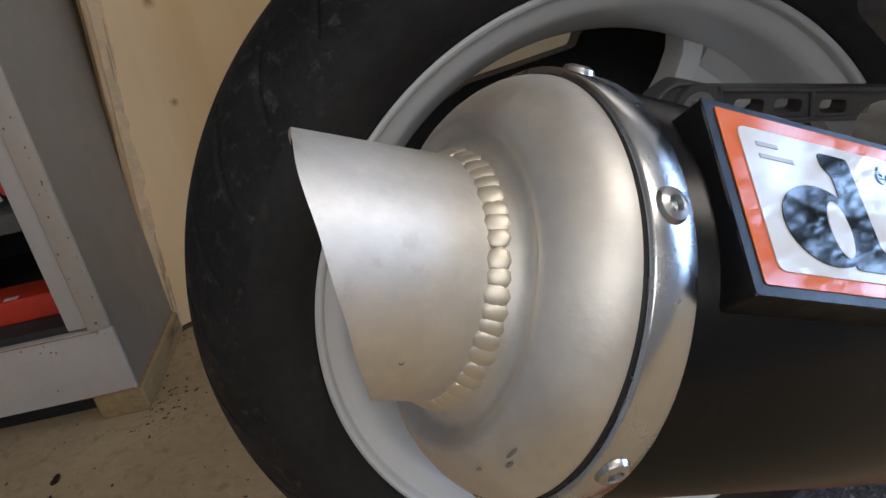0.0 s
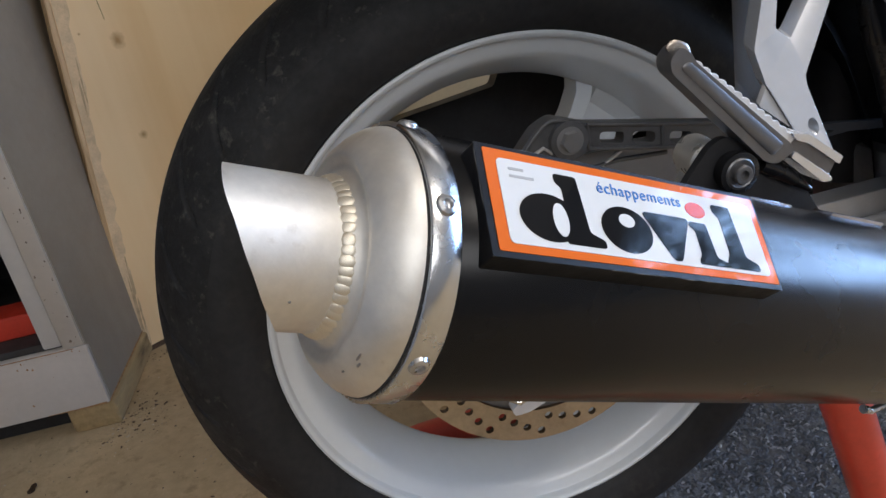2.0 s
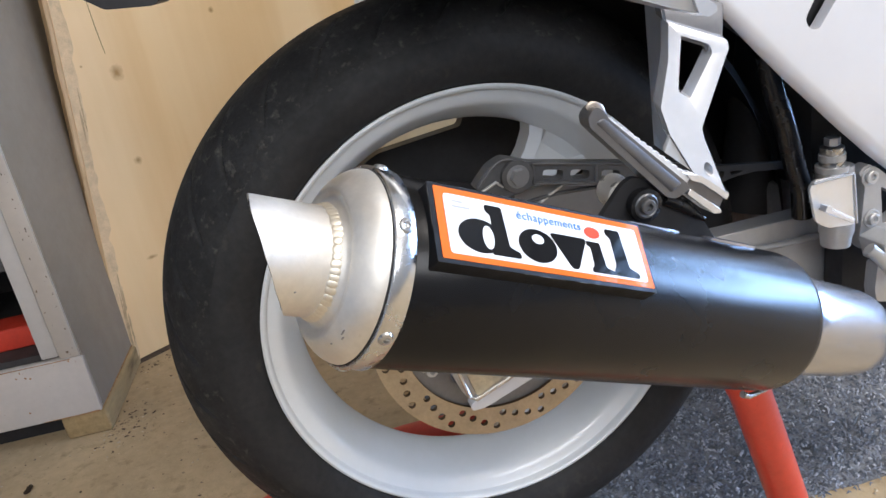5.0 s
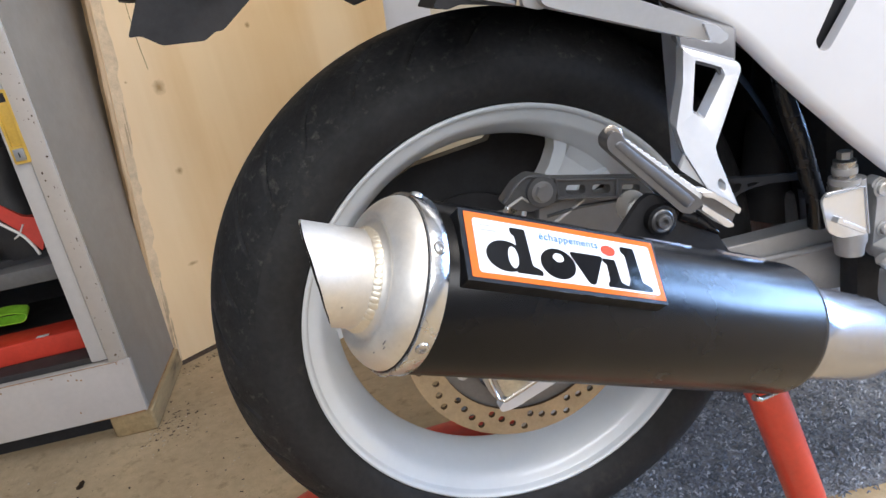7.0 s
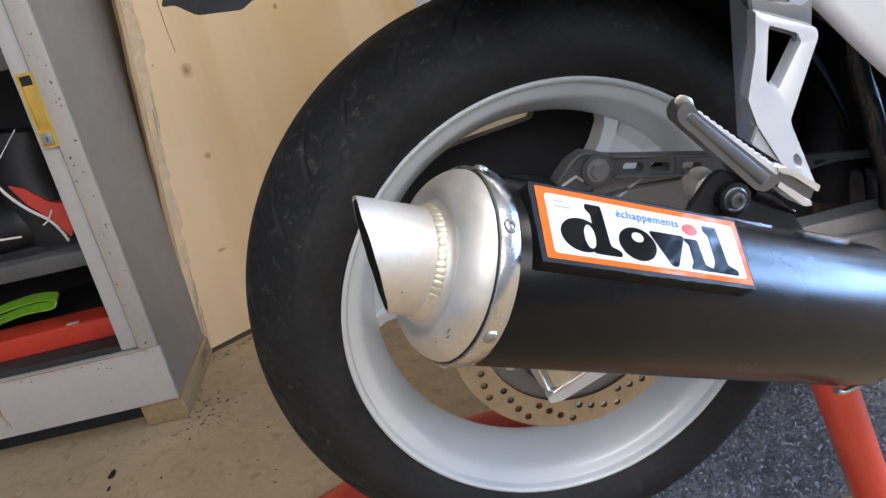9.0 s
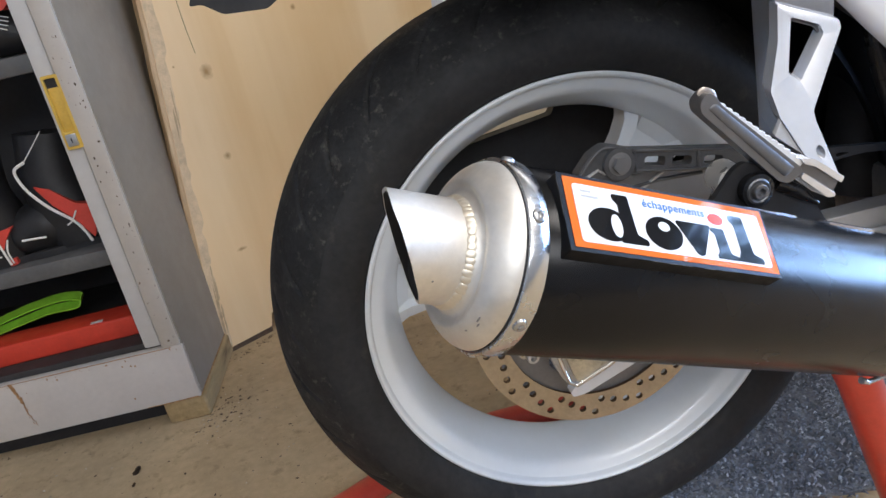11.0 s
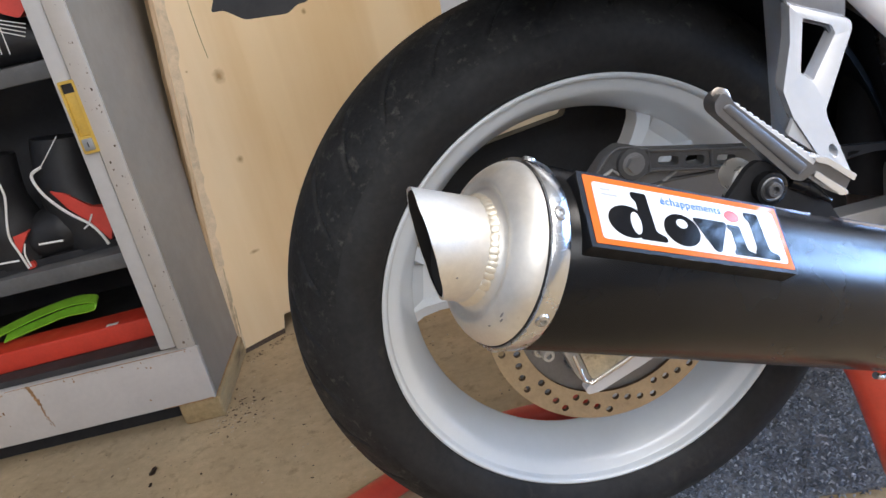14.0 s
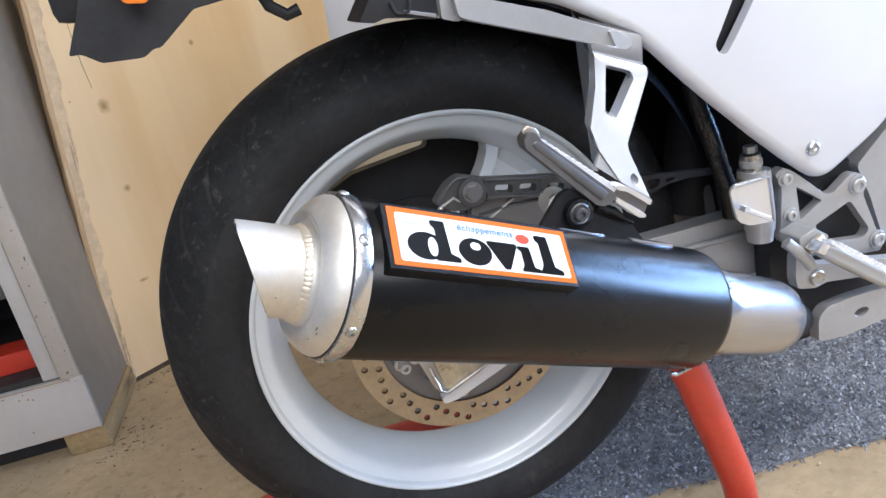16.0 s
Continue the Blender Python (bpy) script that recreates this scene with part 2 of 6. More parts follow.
M_SILVER = mat("silver_cast_paint", (0.42, 0.42, 0.42), 0.38, 0.35, vary=0.05, scale=22, bump=0.06, bump_scale=350, rough_vary=0.04)
M_HANGER = mat("satin_bright_aluminium", (0.80, 0.82, 0.86), 0.24, 0.7, vary=0.03, scale=20, rough_vary=0.03)
M_CARRIER = mat("grey_anodised_carrier", (0.20, 0.20, 0.21), 0.45, 0.5, vary=0.1, scale=30, bump=0.1, bump_scale=400)
M_PAD = mat("tarnished_cover_plate", (0.50, 0.45, 0.34), 0.4, 0.6, vary=0.2, scale=40, spots=((0.16, 0.13, 0.09), 60, 0.55, 0.75))
M_WALL_CREAM = mat("cream_wall_paint", (0.66, 0.60, 0.45), 0.7, vary=0.06, scale=5, bump=0.15, bump_scale=60, spots=((0.40, 0.34, 0.24), 14, 0.66, 0.85))
M_WALL_WHITE = mat("white_board_paint", (0.70, 0.71, 0.74), 0.45, vary=0.03, scale=4)
# tread colour lightened, as its upward face catches the daylight
M_BITE = mat("lit_tread_teeth", (0.80, 0.81, 0.83), 0.35, 0.3, vary=0.05, scale=60)
M_PIPE = mat("satin_steel_pipe", (0.52, 0.53, 0.57), 0.24, 1.0, vary=0.03, scale=18, rough_vary=0.03)
M_BOLT = mat("bolt_steel", (0.50, 0.50, 0.50), 0.3, 1.0, vary=0.15, scale=90)
M_FAIRING = mat("white_fairing_paint", (0.70, 0.705, 0.73), 0.24, vary=0.015, scale=6, coat=0.5, rough_vary=0.0)
M_RED = mat("red_paint", (0.55, 0.055, 0.03), 0.38, vary=0.1, scale=18, coat=0.2, spots=((0.25, 0.03, 0.02), 60, 0.66, 0.8))
M_RED_BAR = mat("red_plastic", (0.62, 0.05, 0.025), 0.5, vary=0.08, scale=20)
M_ORANGE_LENS = mat("orange_lens", (0.85, 0.22, 0.02), 0.2, vary=0.05, scale=30, coat=0.5)
M_STICK_WHITE = mat("sticker_white", (0.80, 0.79, 0.76), 0.05, vary=0.02, scale=20, spec=0.38, rough_vary=0.02)
M_STICK_ORANGE = mat("sticker_orange", (0.83, 0.17, 0.03), 0.05, vary=0.03, scale=20, spec=0.38, rough_vary=0.02)
M_STICK_BLACK = mat("sticker_black", (0.01, 0.01, 0.011), 0.05, vary=0.02, scale=20, spec=0.38, rough_vary=0.02)
M_STICK_RED = mat("sticker_red", (0.80, 0.10, 0.06), 0.05, vary=0.02, scale=20, spec=0.38, rough_vary=0.02)
M_STICK_BLUE = mat("sticker_blue", (0.07, 0.24, 0.62), 0.05, vary=0.02, scale=20, spec=0.38, rough_vary=0.02)
M_STICK_GREY = mat("sticker_grey", (0.50, 0.49, 0.47), 0.2, vary=0.02, scale=20)
M_GREEN = mat("lime_strap", (0.28, 0.62, 0.04), 0.6, vary=0.12, scale=60, bump=0.3, bump_scale=600)
M_BOOT_BLACK = mat("boot_black", (0.013, 0.013, 0.0145), 0.5, vary=0.25, scale=30, bump=0.3, bump_scale=300)
M_BOOT_RED = mat("boot_red", (0.62, 0.06, 0.04), 0.45, vary=0.08, scale=40)
M_PIPING = mat("white_piping", (0.78, 0.77, 0.75), 0.5, vary=0.05, scale=40)
M_BARK = mat("bark", (0.16, 0.11, 0.07), 0.9, vary=0.3, scale=30, bump=0.6, bump_scale=80)
M_LEAF = mat("leaf", (0.06, 0.10, 0.03), 0.5, vary=0.3, scale=8)
# bare rusty chips; also paints the shadow line under the pine board
M_CHIP_SHADOW = mat("rusty_chip_and_board_shadow", (0.085, 0.055, 0.035), 0.85, vary=0.35, scale=150)
M_STAIN = mat("damp_brown_stain", (0.50, 0.36, 0.21), 0.65, vary=0.25, scale=60)
M_ASPHALT = mat("asphalt", (0.06, 0.06, 0.06), 0.9, vary=0.3, scale=3, bump=0.4, bump_scale=80)

# ---- building helpers ----
PLACE = {}


def part(name, bm, material, parent=None, label="", m=None, smooth=True, angle=35.0):
    """Links a bmesh as one mesh object at the world pose m, under a thing or a part."""
    me = bpy.data.meshes.new(name)
    bmesh.ops.recalc_face_normals(bm, faces=bm.faces[:])
    bm.to_mesh(me)
    bm.free()
    return link(name, me, material, parent, label, m, smooth, angle)


def link(name, me, material, parent=None, label="", m=None, smooth=True, angle=35.0):
    ob = new(name, me)
    for k in material if isinstance(material, (list, tuple)) else [material]:
        if k.name not in me.materials:
            me.materials.append(k)
    if smooth:
        me.shade_smooth()
        me.set_sharp_from_angle(angle=radians(angle))
    m = m or (PLACE[parent] if parent else Matrix())
    PLACE[ob] = m
    if parent:
        ob.parent = parent
        ob.matrix_basis = PLACE[parent].inverted() @ m
    else:
        ob.matrix_basis = m
    if label:
        ob["label"] = label
    return ob


def thing(name, at, label, category, group="", kind=""):
    ob = new(name)
    ob.empty_display_size = 0.05
    PLACE[ob] = at if isinstance(at, Matrix) else Matrix.Translation(at)
    ob.matrix_basis = PLACE[ob]
    return tagged(ob, label, category, group, kind)


def bevel(bm, width, segs=2, angle=30.0):
    es = [e for e in bm.edges if len(e.link_faces) == 2 and e.calc_face_angle(0) > radians(angle)]
    if es and width > 0:
        bmesh.ops.bevel(bm, geom=es, offset=width, segments=segs, affect="EDGES", profile=0.6, clamp_overlap=True)
    return bm


def box(x0, y0, z0, x1, y1, z1, bev=0.003, segs=2):
    bm = bmesh.new()
    bmesh.ops.create_cube(bm, size=1)
    for v in bm.verts:
        v.co = Vector(((x0 + x1) / 2 + v.co.x * (x1 - x0), (y0 + y1) / 2 + v.co.y * (y1 - y0), (z0 + z1) / 2 + v.co.z * (z1 - z0)))
    return bevel(bm, bev, segs)


def lathe(profile, segs=96, closed=False, bm=None):
    """Turns (along, radius) pairs round the x axis."""
    bm = bm or bmesh.new()
    rings = []
    for a, r in profile:
        rings.append([bm.verts.new((a, r * math.cos(2 * math.pi * k / segs), r * math.sin(2 * math.pi * k / segs))) for k in range(segs)])
    pairs = list(zip(rings, rings[1:])) + ([(rings[-1], rings[0])] if closed else [])
    for p, q in pairs:
        for k in range(segs):
            bm.faces.new((p[k], p[(k + 1) % segs], q[(k + 1) % segs], q[k]))
    if not closed:
        for ring, (a, r) in ((rings[0], profile[0]), (rings[-1], profile[-1])):
            if r > 1e-4:
                bm.faces.new(ring)
    return bm


def smooth_path(pts, n=8):
    """Catmull-Rom through the points."""
    P = [Vector(p) for p in pts]
    P = [2 * P[0] - P[1]] + P + [2 * P[-1] - P[-2]]
    out = []
    for i in range(1, len(P) - 2):
        for k in range(n):
            t = k / n
            a, b, c, d = P[i - 1], P[i], P[i + 1], P[i + 2]
            out.append(0.5 * (2 * b + (c - a) * t + (2 * a - 5 * b + 4 * c - d) * t * t + (3 * b - a - 3 * c + d) * t ** 3))
    return out + [P[-2]]


def tube(pts, radius, segs=16, smooth=0, bm=None, flat=1.0):
    """A round bar along the points; radius may be a list."""
    bm = bm or bmesh.new()
    P = smooth_path(pts, smooth) if smooth else [Vector(p) for p in pts]
    rad = radius if isinstance(radius, list) else [radius] * len(P)
    if len(rad) != len(P):
        rad = np.interp(np.linspace(0, 1, len(P)), np.linspace(0, 1, len(rad)), rad).tolist()
    rings, ref = [], Vector((0, 0, 1))
    for i, p in enumerate(P):
        d = (P[min(i + 1, len(P) - 1)] - P[max(i - 1, 0)]).normalized()
        if abs(d.dot(ref)) > 0.95:
            ref = Vector((0, 1, 0))
        a = d.cross(ref).normalized()
        b = a.cross(d)
        ref = b
        rings.append([bm.verts.new(p + rad[i] * (a * math.cos(2 * math.pi * k / segs) + b * flat * math.sin(2 * math.pi * k / segs))) for k in range(segs)])
    for p, q in zip(rings, rings[1:]):
        for k in range(segs):
            bm.faces.new((p[k], p[(k + 1) % segs], q[(k + 1) % segs], q[k]))
    bm.faces.new(rings[0])
    bm.faces.new(rings[-1])
    return bm


def rounded(outline, r, n=4):
    """Rounds the corners of a 2D outline."""
    out = []
    k = len(outline)
    for i in range(k):
        p, a, b = Vector(outline[i]), Vector(outline[i - 1]), Vector(outline[(i + 1) % k])
        rr = min(r, (a - p).length * 0.45, (b - p).length * 0.45)
        s, e = p + (a - p).normalized() * rr, p + (b - p).normalized() * rr
        for j in range(n + 1):
            t = j / n
            out.append(tuple((1 - t) ** 2 * s + 2 * t * (1 - t) * p + t * t * e))
    return out


def ring2(cx, cy, r, n=14, ry=None):
    return [(cx + r * math.cos(2 * math.pi * k / n), cy + (ry or r) * math.sin(2 * math.pi * k / n)) for k in range(n)]


def plate(outline, thick, holes=(), bev=0.0015, to3=lambda u, v, w: (u, w, v)):
    """A flat plate from a 2D outline with holes, thick along w; to3 maps (u, v, w) into space."""
    bm = bmesh.new()
    edges = []
    for loop in (outline, *holes):
        vs = [bm.verts.new((p[0], p[1], 0)) for p in loop]
        edges += [bm.edges.new((vs[i], vs[(i + 1) % len(vs)])) for i in range(len(vs))]
    bmesh.ops.triangle_fill(bm, use_beauty=True, use_dissolve=False, edges=edges)
    ext = bmesh.ops.extrude_face_region(bm, geom=bm.faces[:])
    for v in ext["geom"]:
        if isinstance(v, bmesh.types.BMVert):
            v.co.z = thick
    bmesh.ops.recalc_face_normals(bm, faces=bm.faces[:])
    if bev:
        bevel(bm, bev, 1, 60)
    for v in bm.verts:
        v.co = Vector(to3(*v.co))
    return bm


def flat(outline, lift, to3):
    """A thin printed shape."""
    return plate(outline, lift, bev=0, to3=to3)


def hexbolt(r, h):
    """A hexagon bolt head with a round flange, along -y."""
    bm = lathe([(0, r * 1.45), (-h * 0.3, r * 1.4), (-h * 0.34, r * 1.1)], 28)
    ring = [(r * math.cos(math.pi / 3 * k), r * math.sin(math.pi / 3 * k)) for k in range(6)]
    lo = [bm.verts.new((-h * 0.3, a, b)) for a, b in ring]
    hi = [bm.verts.new((-h, a * 0.96, b * 0.96)) for a, b in ring]
    for k in range(6):
        bm.faces.new((lo[k], lo[(k + 1) % 6], hi[(k + 1) % 6], hi[k]))
    bm.faces.new(hi)
    bm.faces.new(lo)
    return bm


def socketbolt(r, h):
    """A round cap bolt with a hexagon socket, along -x of its frame."""
    bm = lathe([(0, r), (-h * 0.85, r), (-h, r * 0.88), (-h, r * 0.5), (-h * 0.45, r * 0.48), (-h * 0.45, r * 0.001)], 24)
    return bm


def facing(at, direction):
    """A pose whose -x axis points along direction."""
    q = Vector(direction).normalized().to_track_quat("-X", "Z")
    return Matrix.Translation(at) @ q.to_matrix().to_4x4()


# ---- the room ----
X0, X1, Y0, Y1, H = -1.7, DOOR_X, WIN_Y, 1.42, 2.95


def structure(name, bm, material, label, category):
    return tagged(part(name, bm, material, None, label, smooth=False), label, category, kind="structure")


structure("floor", box(X0 - 0.2, Y0 - 0.2, -0.12, X1 + 0.2, Y1 + 0.2, 0, 0), M_CONCRETE, "worn dusty beige concrete garage floor", "floor")
structure("ceiling", box(X0 - 0.2, Y0 - 0.2, H, X1 + 0.2, Y1 + 0.2, H + 0.1, 0), M_CEIL, "pale unseen garage ceiling, kept bright to bounce light", "ceiling")
structure("wall_north", box(X0 - 0.2, Y1, 0, X1 + 0.2, Y1 + 0.2, H, 0), M_WALL_CREAM, "cream painted garage wall", "wall")
structure("wall_panel", box(-0.30, Y1 - 0.018, 0.30, 0.295, Y1, 1.70, 0.002), M_WALL_WHITE, "white painted panel fixed to the cream garage wall", "wall panel")
structure("wall_west", box(X0 - 0.2, Y0, 0, X0, Y1, H, 0), M_WALL, "pale painted garage side wall", "wall")


def wall_with_hole(name, horizontal, fixed0, fixed1, a0, a1, h0, h1, z0, z1, label):
    """A wall with one opening right through it."""
    bm = bmesh.new()
    for p, q, r, s in ((a0, h0, 0, H), (h1, a1, 0, H), (h0, h1, z1, H), (h0, h1, 0, z0)):
        if q - p > 0.01 and s - r > 0.01:
            lo, hi = ((p, fixed0, r), (q, fixed1, s)) if horizontal else ((fixed0, p, r), (fixed1, q, s))
            geo = bmesh.ops.create_cube(bm, size=1)["verts"]
            for v in geo:
                v.co = Vector([(lo[i] + hi[i]) / 2 + v.co[i] * (hi[i] - lo[i]) for i in range(3)])
    return structure(name, bm, M_WALL, label, "wall")


wall_with_hole("wall_south", True, Y0 - 0.2, Y0, X0 - 0.2, X1 + 0.2, WIN_X0, WIN_X1, WIN_Z0, WIN_Z1, "painted garage wall with an unseen window opening added for light")
wall_with_hole("wall_east", False, X1, X1 + 0.2, Y0, Y1, DOOR_Y0, DOOR_Y1, 0, DOOR_Z, "painted garage wall with the open vehicle doorway")
structure("ground", box(X1 + 0.2, -60, -0.14, 80, 60, -0.02, 0), M_ASPHALT, "dark asphalt yard outside the doorway", "ground")


# unseen pier, added to keep the door's light off the board and cabinet
structure("shade_pier", box(1.02, 0.36, 0, 1.17, Y1, H, 0), M_WALL, "plain unseen wall pier added to block door light", "wall")


lamp = thing("ceiling_lamp", LAMP, "flat white garage ceiling lamp panel", "lamp")
part("lamp_frame", box(LAMP[0] - 0.64, LAMP[1] - 0.49, LAMP[2] - 0.008, LAMP[0] + 0.64, LAMP[1] + 0.49, LAMP[2] + 0.05, 0.004), M_PIPING, lamp, "white metal lamp housing", Matrix())


def yard_tree():
    """A young tree outside the doorway: tapered trunk, limbs, and a loose crown of small leaves."""
    rng = random.Random(21)
    tree = thing("tree", (6.6, 0.15, -0.02), "young leafy tree in the yard outside the doorway", "tree")
    limbs = [((0, 0, 0), (0.03, 0.02, 0.9), (0.0, -0.05, 1.7), (0.02, 0.0, 3.6))]
    for k in range(14):
        a, z = k * 2.4, 0.8 + 0.19 * k
        limbs.append(((0.01, 0, z), (0.2 * math.cos(a), 0.35 * math.sin(a), z + 0.18), (0.35 * math.cos(a), 0.8 * math.sin(a), z + 0.30)))
    bm = bmesh.new()
    for i, q in enumerate(limbs):
        tube(q, [0.05, 0.02] if i == 0 else [0.018, 0.006], 8, smooth=4, bm=bm)
    part("trunk", bm, M_BARK, tree, "brown bark")
    verts, faces = [], []
    clumps = [(rng.uniform(-0.3, 0.3), rng.uniform(-1.25, 1.0), 0.9 + 3.1 * rng.random() ** 0.7) for _ in range(230)]
    for cx, cy, cz in clumps:
        for _ in range(60):
            p = Vector((cx + rng.gauss(0, 0.10), cy + rng.gauss(0, 0.12), cz + rng.gauss(0, 0.10)))
            d = Vector((rng.uniform(-1, 1), rng.uniform(-1, 1), rng.uniform(-1, 0.4))).normalized()
            e = d.orthogonal().normalized()
            k = len(verts)
            r = rng.uniform(0.03, 0.055)
            verts += [p - d * r, p + e * r * 0.5, p + d * r, p - e * r * 0.5]
            faces.append((k, k + 1, k + 2, k + 3))
    me = bpy.data.meshes.new("crown")
    me.from_pydata([tuple(v) for v in verts], [], faces)
    link("crown", me, M_LEAF, tree, "loose green crown", smooth=False)


yard_tree()

# ---- motorcycle ----
ZC = 0.345  # height of the rear axle
bike = thing("motorcycle", (0, 0, 0), "white sport motorcycle with three-spoke rear wheel, raised on a stand", "motorcycle")
WHEEL = Matrix.Translation((0, 0, ZC)) @ pose(0, 0, 0, 0, 0, 90)  # lathe axis x lies across the bike; +x of the lathe is +y


def build_wheel():
    # rim: near flange at x = -0.0775 of the lathe frame
    half = [(-0.0778, 0.2287), (-0.0786, 0.2303), (-0.0774, 0.2326), (-0.0745, 0.2322), (-0.0735, 0.2290)]
    inner = [(-0.0778, 0.2287), (-0.0768, 0.2277), (-0.0745, 0.2268), (-0.0708, 0.2260), (-0.0696, 0.2254), (-0.0686, 0.2240), (-0.0656, 0.2185), (-0.0634, 0.2148), (-0.0608, 0.2120), (-0.0560, 0.2090), (-0.0460, 0.2040),
             (-0.0360, 0.1992), (-0.0280, 0.1958), (-0.0200, 0.1932), (-0.0130, 0.1914), (-0.0092, 0.1910), (-0.0062, 0.1917), (-0.0030, 0.1940), (0.0040, 0.2000)]
    prof = inner[::-1] + half[1:] + [(-0.067, 0.2270), (-0.060, 0.2190), (-0.045, 0.2110), (-0.03, 0.2070), (0.0, 0.2080)]
    # the far half of the well opens outwards to a lip nearer the spokes
    far = [(0.010, 0.2110), (0.020, 0.2160), (0.030, 0.2222), (0.040, 0.2272), (0.045, 0.2292), (0.0462, 0.2322), (0.0488, 0.2326), (0.0500, 0.2305), (0.0495, 0.2290), (0.0470, 0.2275), (0.0420, 0.2238), (0.0320, 0.2190), (0.0220, 0.2135), (0.0120, 0.2065)]
    rim = part("rear_wheel", lathe(prof + far, 160, closed=True), M_RIM, bike, "white painted cast wheel rim, lightly dirty", WHEEL, angle=24)
    # hub
    hub = lathe([(-0.094, 0.020), (-0.094, 0.047), (-0.060, 0.047), (-0.052, 0.048), (-0.046, 0.052), (-0.03, 0.058), (0.03, 0.058), (0.05, 0.05), (0.052, 0.020)], 64)
    part("hub", hub, M_RIM, rim)
    # three spokes, wide at the rim, with a sunk middle panel
    for k in range(3):
        mid = radians(47 + 120 * k)
        bm = bmesh.new()
        rows = [(0.050, 0.033), (0.075, 0.0285), (0.105, 0.0275), (0.135, 0.0290), (0.160, 0.0325), (0.178, 0.0385), (0.1925, 0.0500), (0.2010, 0.0620)]
        grid = []
        for r, w in rows:
            line = []
            for s in (-1, -0.64, -0.54, 0.54, 0.64, 1):
                sunk = 0.013 if abs(s) < 0.6 and 0.07 < r < 0.185 else 0.0
                front = -0.014 + 0.006 * abs(s) ** 6 + sunk - 0.003 * (r - 0.12) / 0.08
                line.append((r, s * w, front))
            grid.append(line)
        top = [[bm.verts.new((f, -r, s)) for r, s, f in line] for line in grid]
        bot = [[bm.verts.new((0.024, -r - (0.009 if r > 0.2 else 0), s * 0.92)) for r, s, f in line] for line in grid]
        for i in range(len(rows) - 1):
            for j in range(5):
                bm.faces.new((top[i][j], top[i][j + 1], top[i + 1][j + 1], top[i + 1][j]))
                bm.faces.new((bot[i][j], bot[i + 1][j], bot[i + 1][j + 1], bot[i][j + 1]))
            for j in (0, 5):
                bm.faces.new((top[i][j], top[i + 1][j], bot[i + 1][j], bot[i][j]))
        # lathe frame: y maps to -world x, so a spoke along -y points forward; turn it about the axle
        part("spoke", bm, M_RIM, rim, m=WHEEL @ Matrix.Rotation(-mid, 4, "X"), angle=28)
    # tyre with cut tread
    NA, prof = 1800, []
    pts = [(0.0700, 0.2318), (0.0768, 0.2336), (0.0832, 0.2405), (0.0880, 0.2530), (0.0885, 0.2660), (0.0832, 0.2800), (0.0733, 0.2925), (0.0585, 0.3048), (0.0405, 0.3148), (0.0215, 0.3218), (0.0, 0.3246)]
    half = [(p.x, p.y) for p in smooth_path([(y, r, 0) for y, r in pts], 9)]
    pts_far = [(0.0440, 0.2318), (0.0500, 0.2336), (0.0600, 0.2405), (0.0720, 0.2490), (0.0815, 0.2600), (0.0850, 0.2690)] + pts[5:]
    half_far = [(p.x, p.y) for p in smooth_path([(y, r, 0) for y, r in pts_far], 9)]
    prof = [(-y, r) for y, r in half] + half_far[-2::-1]
    prof_in = [(0.042, 0.2316), (0.03, 0.232), (-0.04, 0.232), (-0.066, 0.2316)]
    allp = prof + prof_in
    verts, faces = [], []
    n = len(allp)
    P = np.array(allp)
    for k in range(NA):
        ang = 2 * math.pi * k / NA
        for y, r in allp:
            d = 0.0
            if r > 0.278:
                u = (ang / (2 * math.pi) * 30 + (0.0 if y < 0 else 0.5)) % 1.0
                ay = abs(y)
                off = abs((u - 0.15 + 17.0 * (ay - 0.025) - 60 * (ay - 0.04) ** 2 + 0.5) % 1.0 - 0.5)
                if 0.022 < ay < 0.074 and off < 0.065:
                    d = 0.0026 * (1 + math.cos(math.pi * off / 0.065)) * min(1, (ay - 0.022) / 0.01, (0.074 - ay) / 0.01)
            rr = r - d
            verts.append((y, rr * math.cos(ang), rr * math.sin(ang)))
    for k in range(NA):
        b0, b1 = k * n, ((k + 1) % NA) * n
        for i in range(n):
            j = (i + 1) % n
            faces.append((b0 + i, b0 + j, b1 + j, b1 + i))
    me = bpy.data.meshes.new("tyre")
    me.from_pydata(verts, [], faces)
    for k, pg in enumerate(me.polygons):
        pg.material_index = 1 if allp[k % n][1] > 0.277 else 0
    link("tyre", me, [M_RUBBER, M_TREAD], rim, "scuffed black road tyre with sparse tread cuts", angle=40)
    # brake disc: two rows of drilled holes
    def circ(r, n):
        return ring2(0, 0, r, n)
    holes = [circ(0.1005, 72)]
    for k in range(15):
        for j, rr in enumerate((0.1085, 0.1130, 0.1180, 0.1230)):
            a = radians(275 - 24 * k - 6.8 * j)
            holes.append(ring2(rr * math.cos(a), rr * math.sin(a), 0.0039, 10))
    bm = plate(circ(0.1315, 96), 0.005, holes, 0, to3=lambda u, v, w: (w - 0.1025, u, v))
    bm.normal_update()
    # hole walls and outer edge get darker colours in place of their shade
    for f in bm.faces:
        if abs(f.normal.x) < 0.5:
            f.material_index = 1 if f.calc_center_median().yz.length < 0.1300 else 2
    disc = part("brake_disc", bm, [M_DISC, M_HOLE_SHADE, M_GREY_ARM], rim, "bronze-tinted drilled brake disc")
